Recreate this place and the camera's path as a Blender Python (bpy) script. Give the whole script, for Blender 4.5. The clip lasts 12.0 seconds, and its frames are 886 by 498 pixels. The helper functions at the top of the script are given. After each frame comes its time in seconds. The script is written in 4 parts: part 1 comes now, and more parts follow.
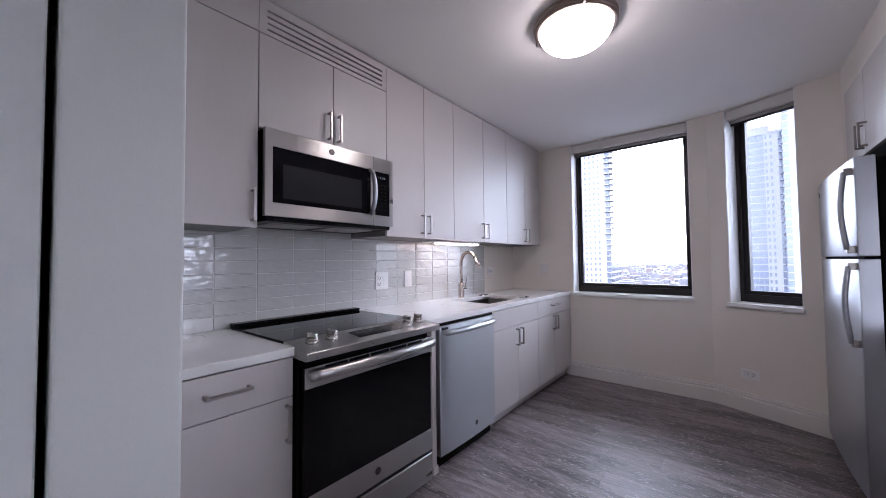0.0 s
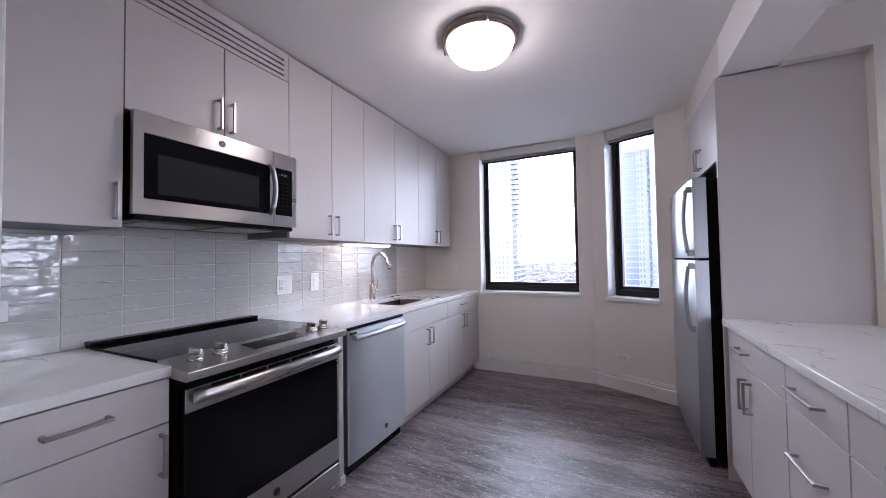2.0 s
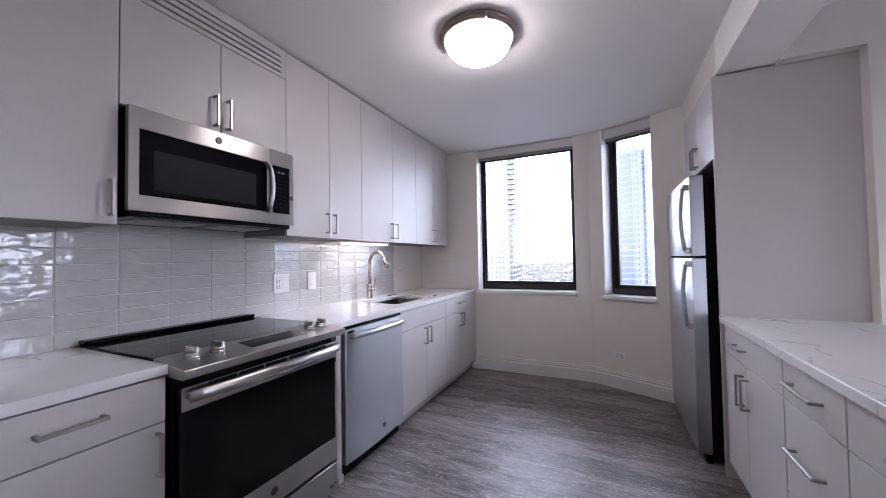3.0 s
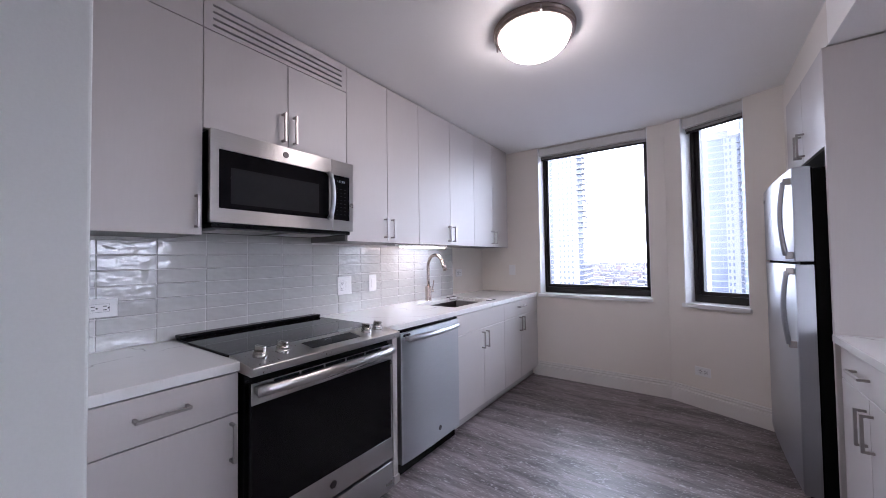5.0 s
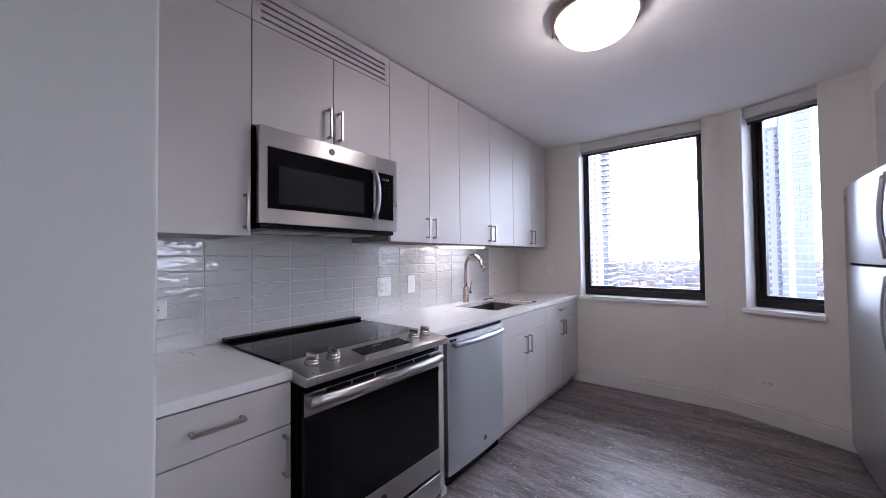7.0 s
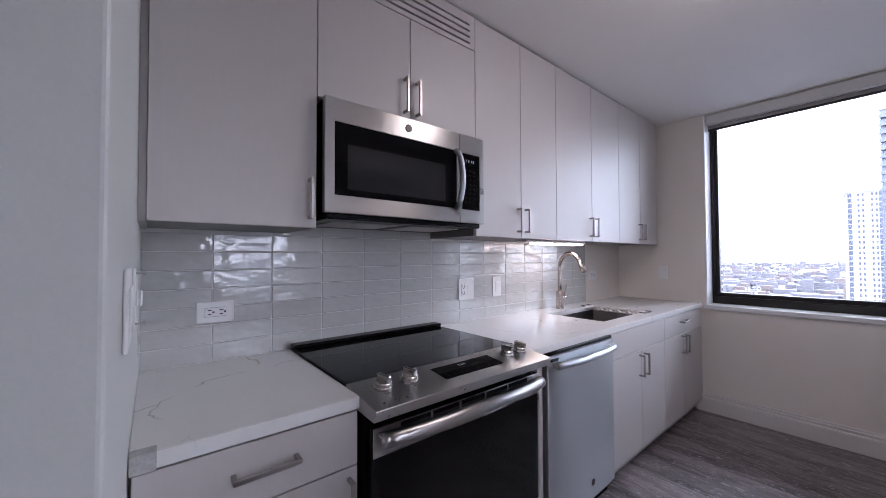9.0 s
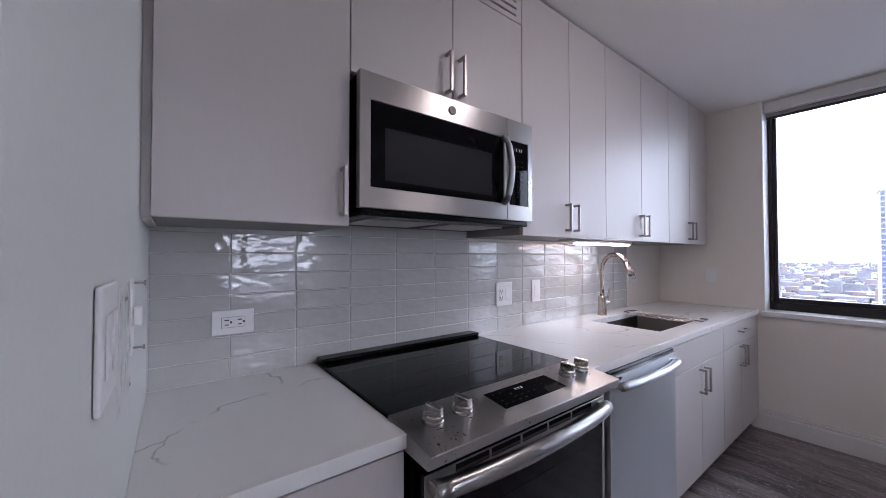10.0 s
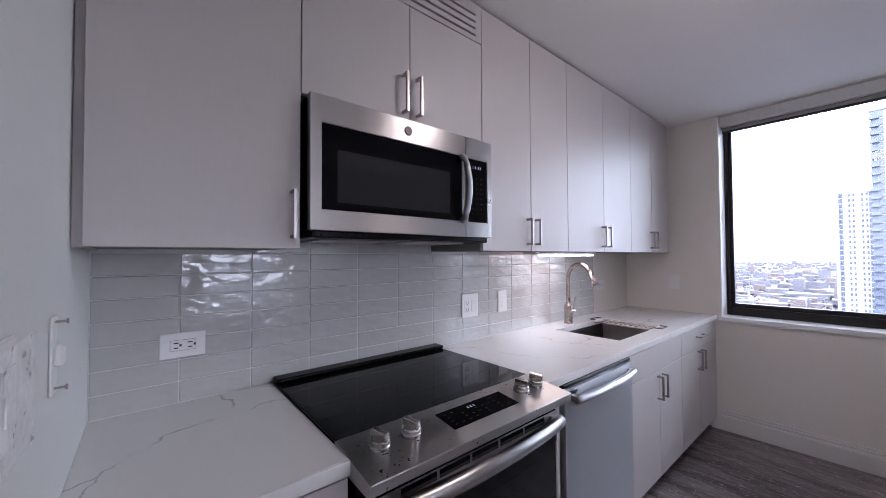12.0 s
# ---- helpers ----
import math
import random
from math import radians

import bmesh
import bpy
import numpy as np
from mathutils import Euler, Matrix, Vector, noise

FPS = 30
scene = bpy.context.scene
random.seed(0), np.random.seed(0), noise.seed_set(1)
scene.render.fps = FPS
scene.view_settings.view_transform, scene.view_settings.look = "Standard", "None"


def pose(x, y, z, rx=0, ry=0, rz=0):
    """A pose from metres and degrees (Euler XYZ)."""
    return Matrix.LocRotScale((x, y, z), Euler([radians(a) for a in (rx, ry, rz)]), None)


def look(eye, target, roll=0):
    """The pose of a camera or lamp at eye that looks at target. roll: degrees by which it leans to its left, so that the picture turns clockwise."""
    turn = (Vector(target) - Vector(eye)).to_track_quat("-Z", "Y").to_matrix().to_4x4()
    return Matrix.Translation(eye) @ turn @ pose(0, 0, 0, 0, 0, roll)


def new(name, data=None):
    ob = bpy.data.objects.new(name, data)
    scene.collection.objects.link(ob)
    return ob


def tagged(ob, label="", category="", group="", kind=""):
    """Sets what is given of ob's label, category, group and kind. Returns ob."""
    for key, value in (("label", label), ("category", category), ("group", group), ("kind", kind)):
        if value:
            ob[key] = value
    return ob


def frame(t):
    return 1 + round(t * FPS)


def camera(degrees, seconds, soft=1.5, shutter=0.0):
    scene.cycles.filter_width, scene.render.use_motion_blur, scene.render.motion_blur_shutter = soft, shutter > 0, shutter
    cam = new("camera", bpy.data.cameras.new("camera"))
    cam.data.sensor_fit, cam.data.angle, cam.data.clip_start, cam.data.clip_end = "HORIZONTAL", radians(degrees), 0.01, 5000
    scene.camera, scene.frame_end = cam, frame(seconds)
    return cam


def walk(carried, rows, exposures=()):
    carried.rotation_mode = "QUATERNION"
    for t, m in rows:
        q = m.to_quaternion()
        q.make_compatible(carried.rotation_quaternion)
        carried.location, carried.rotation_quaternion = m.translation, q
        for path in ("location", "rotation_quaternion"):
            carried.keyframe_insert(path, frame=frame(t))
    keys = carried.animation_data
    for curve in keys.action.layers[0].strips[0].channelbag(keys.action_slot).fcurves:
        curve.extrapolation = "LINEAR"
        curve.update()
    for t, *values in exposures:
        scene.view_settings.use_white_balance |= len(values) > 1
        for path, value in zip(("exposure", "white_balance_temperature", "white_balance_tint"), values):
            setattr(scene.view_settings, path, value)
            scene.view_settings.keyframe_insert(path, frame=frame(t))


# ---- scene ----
cam = camera(102.6, 12.0, soft=0.9)
PATH = [
    (0, (2.008, -0.734, 1.227), (0.746, 0.816, 1.295), -0.6),
    (0.5, (1.994, -0.734, 1.239), (0.776, 0.851, 1.301), -0.6),
    (1, (2.005, -0.735, 1.248), (0.898, 0.929, 1.311), -0.7),
    (1.5, (2.019, -0.726, 1.243), (1.054, 1.025, 1.303), -0.8),
    (2, (2.038, -0.716, 1.247), (1.175, 1.088, 1.304), -0.9),
    (2.5, (2.025, -0.722, 1.234), (1.195, 1.096, 1.291), -1.0),
    (4.5, (2.042, -0.668, 1.257), (0.988, 1.031, 1.312), -0.8),
    (5, (2.066, -0.662, 1.269), (0.908, 0.968, 1.325), -0.8),
    (5.5, (2.069, -0.663, 1.28), (0.864, 0.932, 1.333), -0.6),
    (6, (2.031, -0.679, 1.284), (0.811, 0.906, 1.338), -0.6),
    (6.5, (1.957, -0.691, 1.288), (0.727, 0.886, 1.339), -0.6),
    (8.5, (1.652, -0.494, 1.292), (0.21, 0.89, 1.336), -0.4),
    (9, (1.582, -0.463, 1.285), (0.035, 0.803, 1.329), -0.2),
    (9.5, (1.467, -0.44, 1.283), (-0.126, 0.769, 1.32), -0.1),
    (10, (1.352, -0.435, 1.3), (-0.242, 0.773, 1.336), -0.0),
    (10.5, (1.332, -0.437, 1.323), (-0.254, 0.782, 1.361), -0.1),
    (11, (1.367, -0.419, 1.361), (-0.193, 0.832, 1.402), -0.2),
    (11.5, (1.396, -0.385, 1.37), (-0.143, 0.891, 1.415), -0.3),
    (12, (1.421, -0.372, 1.36), (-0.111, 0.912, 1.405), -0.3),
]
EXPOSURE = [(t, stops + 0.28, 5880, 21.5) for t, stops in ((0.0, 1.82), (0.5, 1.96), (2.5, 2.02), (5.0, 2.05), (6.5, 1.98), (8.5, 1.66), (9.0, 1.74), (9.5, 1.36), (10.0, 1.66), (11.0, 1.90), (12.0, 1.76))]
walk(cam, [(t, look(eye, target, roll)) for t, eye, target, roll in PATH], EXPOSURE)

# ---- world, sun ----
world = bpy.data.worlds.new("overcast_sky")
scene.world = world
world.use_nodes = True
wn = world.node_tree.nodes
sky = wn.new("ShaderNodeTexSky")
sky.sky_type, sky.sun_disc = "NISHITA", False
sky.sun_elevation, sky.sun_rotation = radians(38), radians(150)
sky.air_density, sky.dust_density = 1.0, 1.0
cloud = wn.new("ShaderNodeMix")
cloud.data_type = "RGBA"
cloud.inputs[0].default_value = 0.85
cloud.inputs[7].default_value = (12.7, 13.5, 14.7, 1)
world.node_tree.links.new(sky.outputs[0], cloud.inputs[6])
world.node_tree.links.new(cloud.outputs[2], wn["Background"].inputs[0])
wn["Background"].inputs[1].default_value = 0.19
sun = new("sun", bpy.data.lights.new("sun", "SUN"))
sun.data.energy, sun.data.angle, sun.data.color = 1.2, radians(20), (1.0, 0.97, 0.93)
sun.matrix_world = look((60, -100, 90), (0, 0, 0))


# ---- materials ----
def material(name, color, rough=0.5, metal=0.0, spread=0.06, scale=3.0, fine=60.0, bump=0.0, stretch=(1, 1, 1), rough_spread=0.0, random_spread=0.0, bump_scale=None, coat=0.0, spec=0.5, emit=None, emit_strength=0.0, brushed=0.0):
    """Procedural surface with broad and fine variation in world metres."""
    m = bpy.data.materials.new(name)
    m.use_nodes = True
    n, l = m.node_tree.nodes, m.node_tree.links
    b = n["Principled BSDF"]
    geo = n.new("ShaderNodeNewGeometry")
    mp = n.new("ShaderNodeMapping")
    mp.inputs["Scale"].default_value = stretch
    l.new(geo.outputs["Position"], mp.inputs["Vector"])
    broad, grain = n.new("ShaderNodeTexNoise"), n.new("ShaderNodeTexNoise")
    for tex, sc in ((broad, scale), (grain, fine)):
        tex.inputs["Scale"].default_value = sc
        tex.inputs["Detail"].default_value = 4
        l.new(mp.outputs[0], tex.inputs["Vector"])
    mix = n.new("ShaderNodeMath")
    mix.operation = "ADD"
    l.new(broad.outputs["Fac"], mix.inputs[0])
    l.new(grain.outputs["Fac"], mix.inputs[1])
    last = mix
    if random_spread:
        info = n.new("ShaderNodeObjectInfo")
        mul = n.new("ShaderNodeMath")
        mul.operation = "MULTIPLY_ADD"
        mul.inputs[1].default_value = random_spread
        l.new(info.outputs["Random"], mul.inputs[0])
        l.new(mix.outputs[0], mul.inputs[2])
        last = mul
    ramp = n.new("ShaderNodeMapRange")
    ramp.inputs["From Min"].default_value, ramp.inputs["From Max"].default_value = 0.6, 1.4 + random_spread
    ramp.inputs["To Min"].default_value, ramp.inputs["To Max"].default_value = 1 - spread, 1 + spread
    l.new(last.outputs[0], ramp.inputs["Value"])
    tint = n.new("ShaderNodeVectorMath")
    tint.operation = "SCALE"
    tint.inputs[0].default_value = color[:3]
    l.new(ramp.outputs[0], tint.inputs["Scale"])
    l.new(tint.outputs[0], b.inputs["Base Color"])
    b.inputs["Metallic"].default_value, b.inputs["Roughness"].default_value = metal, rough
    if rough_spread:
        rr = n.new("ShaderNodeMapRange")
        rr.inputs["From Min"].default_value, rr.inputs["From Max"].default_value = 0.3, 0.7
        rr.inputs["To Min"].default_value, rr.inputs["To Max"].default_value = max(0.02, rough - rough_spread), rough + rough_spread
        l.new(broad.outputs["Fac"], rr.inputs["Value"])
        l.new(rr.outputs[0], b.inputs["Roughness"])
    if bump:
        bp = n.new("ShaderNodeBump")
        bp.inputs["Strength"].default_value, bp.inputs["Distance"].default_value = 1.0, bump
        src = grain
        if bump_scale:
            src = n.new("ShaderNodeTexNoise")
            src.inputs["Scale"].default_value, src.inputs["Detail"].default_value = bump_scale, 1.1
            l.new(mp.outputs[0], src.inputs["Vector"])
        l.new(src.outputs["Fac"], bp.inputs["Height"])
        l.new(bp.outputs[0], b.inputs["Normal"])
    b.inputs["Coat Weight"].default_value = coat
    b.inputs["Specular IOR Level"].default_value = spec
    if brushed:
        tan = n.new("ShaderNodeTangent")
        tan.direction_type, tan.axis = "RADIAL", "Z"
        l.new(tan.outputs[0], b.inputs["Tangent"])
        b.inputs["Anisotropic"].default_value, b.inputs["Anisotropic Rotation"].default_value = brushed, 0.25
    if emit:
        b.inputs["Emission Color"].default_value, b.inputs["Emission Strength"].default_value = (*emit, 1), emit_strength
    return m


M_WALL = material("wall_paint", (0.775, 0.725, 0.665), 0.55, spread=0.03, scale=1.5, fine=180, bump=0.00018)
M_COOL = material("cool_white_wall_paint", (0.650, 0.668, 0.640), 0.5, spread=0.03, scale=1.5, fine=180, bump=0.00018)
M_CEIL = material("ceiling_paint", (0.89, 0.865, 0.835), 0.7, spread=0.025, scale=1.2, fine=150, bump=0.0002)
M_TRIM = material("trim_paint", (0.70, 0.67, 0.64), 0.35, spread=0.03, scale=4, fine=90, bump=0.0002)
M_WHITE = material("white_sill_paint", (0.82, 0.81, 0.81), 0.35, spread=0.02, scale=4, fine=90)
M_CAB = material("greige_laminate", (0.555, 0.52, 0.505), 0.42, spread=0.018, scale=2.0, fine=120, bump=0.0001, stretch=(1, 1, 0.12))
# carcass grey darkened to put shade into the seams between the fronts
M_CABIN = material("seam_shade_carcass", (0.20, 0.19, 0.185), 0.5, spread=0.05)
M_TOE = material("toe_kick_board", (0.44, 0.41, 0.40), 0.6, spread=0.08)
M_DARK = material("dark_gap", (0.004, 0.004, 0.004), 0.7, spec=0.05)
M_STEEL = material("brushed_steel", (0.44, 0.425, 0.41), 0.30, 1.0, spread=0.06, scale=6, fine=400, bump=0.00003, stretch=(1, 0.04, 1), rough_spread=0.05, brushed=0.85)
M_STEELV = material("brushed_steel_upright", (0.46, 0.47, 0.485), 0.34, 1.0, spread=0.05, scale=6, fine=400, stretch=(1, 0.04, 1), rough_spread=0.03, brushed=0.85)
M_FRIDGE = material("fridge_steel", (0.40, 0.41, 0.435), 0.33, 1.0, spread=0.06, scale=5, fine=400, stretch=(1, 0.04, 1), rough_spread=0.03, brushed=0.6)
M_NICKEL = material("satin_nickel", (0.42, 0.39, 0.37), 0.32, 1.0, spread=0.05, scale=20, fine=300)
M_KNOB = material("polished_knob_steel", (0.50, 0.475, 0.455), 0.2, 1.0, spread=0.06, scale=20, fine=300)
M_WARMNICKEL = material("warm_brushed_nickel", (0.50, 0.425, 0.38), 0.24, 1.0, spread=0.05, scale=20, fine=300)
M_BLACKGLASS = material("black_glass", (0.004, 0.004, 0.005), 0.025, spec=0.1, spread=0.1, scale=3, rough_spread=0.015)
M_OVENGLASS = material("oven_glass", (0.004, 0.004, 0.0045), 0.06, spec=0.2, spread=0.1, scale=3)
M_BLACK = material("black_enamel", (0.004, 0.004, 0.0045), 0.22, spec=0.15, spread=0.15, scale=8)
M_BRONZE = material("dark_bronze_frame", (0.022, 0.019, 0.019), 0.38, 0.3, spread=0.15, scale=8)
M_PLASTIC = material("white_plastic", (0.80, 0.79, 0.78), 0.3, spread=0.015, scale=10)
M_SLOT = material("outlet_slot", (0.03, 0.03, 0.03), 0.5)
M_INK = material("panel_print", (0.03, 0.03, 0.032), 0.7, spec=0.1)
M_LED = material("display_digits", (0.03, 0.035, 0.04), 0.5, emit=(0.75, 0.9, 1.0), emit_strength=0.045)
M_TILE = material("glazed_tile", (0.48, 0.475, 0.46), 0.05, spec=0.65, spread=0.06, scale=7, fine=40, bump=0.0034, bump_scale=23, stretch=(1, 0.72, 1.25), random_spread=0.5)
M_GROUT = material("grout", (0.62, 0.61, 0.60), 0.8, spread=0.05, scale=30)
# steel set dark: the sink bowl's inner shade is put into its colour
M_SINK = material("darkened_steel", (0.11, 0.10, 0.10), 0.45, 1.0, spread=0.08, scale=10)
M_SHADE = material("roller_shade_cloth", (0.66, 0.645, 0.63), 0.8, spread=0.03, scale=20, fine=500)
M_ROLL = material("rolled_shade_cloth", (0.27, 0.255, 0.25), 0.8, spread=0.05, scale=20, fine=500)
M_DOME = material("frosted_dome_glass", (0.9, 0.88, 0.86), 0.3, emit=(1.0, 0.90, 0.81), emit_strength=5.4)
M_BAR = material("light_bar_lens", (0.9, 0.88, 0.86), 0.3, emit=(1.0, 0.84, 0.73), emit_strength=3.3)
M_DOORWHITE = material("door_paint", (0.69, 0.71, 0.69), 0.4, spread=0.02, scale=2)
M_WOOD = material("closet_wood", (0.45, 0.24, 0.12), 0.5, spread=0.2, scale=3, fine=30, stretch=(1, 1, 0.1))
M_RING = material("ring_nickel", (0.30, 0.24, 0.21), 0.35, 1.0, spread=0.06, scale=20, fine=300)
M_FILM = material("cloudy_plastic", (0.45, 0.45, 0.44), 0.15, spread=0.2, scale=60, fine=200)
M_MAROON = material("maroon_lining", (0.035, 0.012, 0.014), 0.5, spread=0.2, scale=3)
M_RUBBER = material("rubber_foot", (0.02, 0.02, 0.02), 0.8)


def soiled_steel():
    """Brushed steel with small baked-on brown specks in loose clusters."""
    m = M_STEEL.copy()
    m.name = "soiled_brushed_steel"
    n, l = m.node_tree.nodes, m.node_tree.links
    b = n["Principled BSDF"]
    base = b.inputs["Base Color"].links[0].from_socket
    geo = n.new("ShaderNodeNewGeometry")
    cuts = []
    for sc, lo, hi in ((95.0, 0.645, 0.675), (8.0, 0.50, 0.58)):
        t = n.new("ShaderNodeTexNoise")
        t.inputs["Scale"].default_value, t.inputs["Detail"].default_value = sc, 2
        l.new(geo.outputs["Position"], t.inputs["Vector"])
        c = n.new("ShaderNodeMapRange")
        c.inputs["From Min"].default_value, c.inputs["From Max"].default_value = lo, hi
        l.new(t.outputs["Fac"], c.inputs["Value"])
        cuts.append(c)
    mul = n.new("ShaderNodeMath")
    mul.operation = "MULTIPLY"
    l.new(cuts[0].outputs[0], mul.inputs[0])
    l.new(cuts[1].outputs[0], mul.inputs[1])
    mix = n.new("ShaderNodeMix")
    mix.data_type = "RGBA"
    l.new(mul.outputs[0], mix.inputs[0])
    l.new(base, mix.inputs[6])
    mix.inputs[7].default_value = (0.06, 0.035, 0.025, 1)
    l.new(mix.outputs[2], b.inputs["Base Color"])
    return m


M_SOILED = soiled_steel()


def film_material():
    """Thin clear protective film: mostly see-through, glossy along its creases."""
    m = bpy.data.materials.new("clear_film")
    m.use_nodes = True
    n, l = m.node_tree.nodes, m.node_tree.links
    b = n["Principled BSDF"]
    b.inputs["Base Color"].default_value, b.inputs["Roughness"].default_value = (0.85, 0.85, 0.86, 1), 0.12
    geo, t, c = n.new("ShaderNodeNewGeometry"), n.new("ShaderNodeTexNoise"), n.new("ShaderNodeMapRange")
    t.inputs["Scale"].default_value = 45
    l.new(geo.outputs["Position"], t.inputs["Vector"])
    c.inputs["From Min"].default_value, c.inputs["From Max"].default_value = 0.45, 0.7
    c.inputs["To Min"].default_value, c.inputs["To Max"].default_value = 0.10, 0.40
    l.new(t.outputs["Fac"], c.inputs["Value"])
    l.new(c.outputs[0], b.inputs["Alpha"])
    return m


M_CLEARFILM = film_material()


def quartz():
    m = material("veined_quartz", (0.76, 0.75, 0.735), 0.12, spread=0.02, scale=2, fine=50)
    n, l = m.node_tree.nodes, m.node_tree.links
    b = n["Principled BSDF"]
    base = b.inputs["Base Color"].links[0].from_socket
    geo = n.new("ShaderNodeNewGeometry")
    warp = n.new("ShaderNodeTexNoise")
    warp.inputs["Scale"].default_value, warp.inputs["Detail"].default_value = 3.0, 6
    add = n.new("ShaderNodeVectorMath")
    add.operation = "MULTIPLY_ADD"
    add.inputs[1].default_value = (0.5, 0.5, 0.0)
    l.new(geo.outputs["Position"], warp.inputs["Vector"])
    l.new(warp.outputs["Color"], add.inputs[0])
    l.new(geo.outputs["Position"], add.inputs[2])
    vor = n.new("ShaderNodeTexVoronoi")
    vor.feature = "DISTANCE_TO_EDGE"
    vor.inputs["Scale"].default_value = 2.1
    l.new(add.outputs[0], vor.inputs["Vector"])
    line = n.new("ShaderNodeMapRange")
    line.inputs["From Min"].default_value, line.inputs["From Max"].default_value = 0.0, 0.012
    line.inputs["To Min"].default_value, line.inputs["To Max"].default_value = 1.0, 0.0
    l.new(vor.outputs["Distance"], line.inputs["Value"])
    gap = n.new("ShaderNodeTexNoise")
    gap.inputs["Scale"].default_value, gap.inputs["Detail"].default_value = 5.5, 4
    l.new(geo.outputs["Position"], gap.inputs["Vector"])
    mask = n.new("ShaderNodeMapRange")
    mask.inputs["From Min"].default_value, mask.inputs["From Max"].default_value = 0.44, 0.58
    mask.inputs["To Min"].default_value, mask.inputs["To Max"].default_value = 0.0, 0.6
    l.new(gap.outputs["Fac"], mask.inputs["Value"])
    mul = n.new("ShaderNodeMath")
    mul.operation = "MULTIPLY"
    l.new(line.outputs[0], mul.inputs[0])
    l.new(mask.outputs[0], mul.inputs[1])
    mix = n.new("ShaderNodeMix")
    mix.data_type = "RGBA"
    l.new(mul.outputs[0], mix.inputs[0])
    l.new(base, mix.inputs[6])
    mix.inputs[7].default_value = (0.22, 0.20, 0.185, 1)
    l.new(mix.outputs[2], b.inputs["Base Color"])
    return m


M_QUARTZ = quartz()


def plank_material():
    """Grey vinyl plank: long pores along x, limed flecks, a tone of its own for each plank."""
    m = bpy.data.materials.new("grey_vinyl_plank")
    m.use_nodes = True
    n, l = m.node_tree.nodes, m.node_tree.links
    b = n["Principled BSDF"]
    geo, info = n.new("ShaderNodeNewGeometry"), n.new("ShaderNodeObjectInfo")
    shift = n.new("ShaderNodeVectorMath")
    shift.operation = "MULTIPLY_ADD"
    comb = n.new("ShaderNodeCombineXYZ")
    l.new(info.outputs["Random"], comb.inputs[0])
    l.new(info.outputs["Random"], comb.inputs[2])
    shift.inputs[1].default_value = (13.0, 0, 7.0)
    l.new(comb.outputs[0], shift.inputs[0])
    l.new(geo.outputs["Position"], shift.inputs[2])

    def noise_of(sx, sy, scale, detail, dist=0.0):
        mp = n.new("ShaderNodeMapping")
        mp.inputs["Scale"].default_value = (sx, sy, 1)
        t = n.new("ShaderNodeTexNoise")
        t.inputs["Scale"].default_value, t.inputs["Detail"].default_value, t.inputs["Distortion"].default_value = scale, detail, dist
        l.new(shift.outputs[0], mp.inputs[0])
        l.new(mp.outputs[0], t.inputs["Vector"])
        return t.outputs["Fac"]

    streak = noise_of(0.15, 1.0, 34, 9, 1.6)
    cloud = noise_of(0.22, 1.0, 7, 7, 1.4)
    fleck = noise_of(0.36, 1.0, 58, 8, 2.2)
    ramp = n.new("ShaderNodeValToRGB")
    ramp.color_ramp.elements[0].position, ramp.color_ramp.elements[0].color = 0.385, (0.060, 0.046, 0.047, 1)
    ramp.color_ramp.elements[1].position, ramp.color_ramp.elements[1].color = 0.62, (0.270, 0.226, 0.230, 1)
    s1 = n.new("ShaderNodeMath")
    s1.operation = "MULTIPLY_ADD"
    s1.inputs[1].default_value = 0.42
    l.new(streak, s1.inputs[0])
    s2 = n.new("ShaderNodeMath")
    s2.operation = "MULTIPLY_ADD"
    s2.inputs[1].default_value = 0.50
    l.new(cloud, s2.inputs[0])
    s3 = n.new("ShaderNodeMath")
    s3.operation = "MULTIPLY"
    s3.inputs[1].default_value = 0.09
    l.new(info.outputs["Random"], s3.inputs[0])
    l.new(s3.outputs[0], s2.inputs[2])
    l.new(s2.outputs[0], s1.inputs[2])
    l.new(s1.outputs[0], ramp.inputs[0])
    fl = n.new("ShaderNodeMapRange")
    fl.inputs["From Min"].default_value, fl.inputs["From Max"].default_value = 0.59, 0.66
    l.new(fleck, fl.inputs["Value"])
    fm = n.new("ShaderNodeMath")
    fm.operation = "MULTIPLY"
    fm.inputs[1].default_value = 0.66
    l.new(fl.outputs[0], fm.inputs[0])
    mix = n.new("ShaderNodeMix")
    mix.data_type = "RGBA"
    l.new(fm.outputs[0], mix.inputs[0])
    l.new(ramp.outputs[0], mix.inputs[6])
    mix.inputs[7].default_value = (0.55, 0.515, 0.525, 1)
    l.new(mix.outputs[2], b.inputs["Base Color"])
    b.inputs["Roughness"].default_value = 0.40
    bp = n.new("ShaderNodeBump")
    bp.inputs["Distance"].default_value = 0.0009
    l.new(streak, bp.inputs["Height"])
    l.new(bp.outputs[0], b.inputs["Normal"])
    return m


M_PLANK = plank_material()


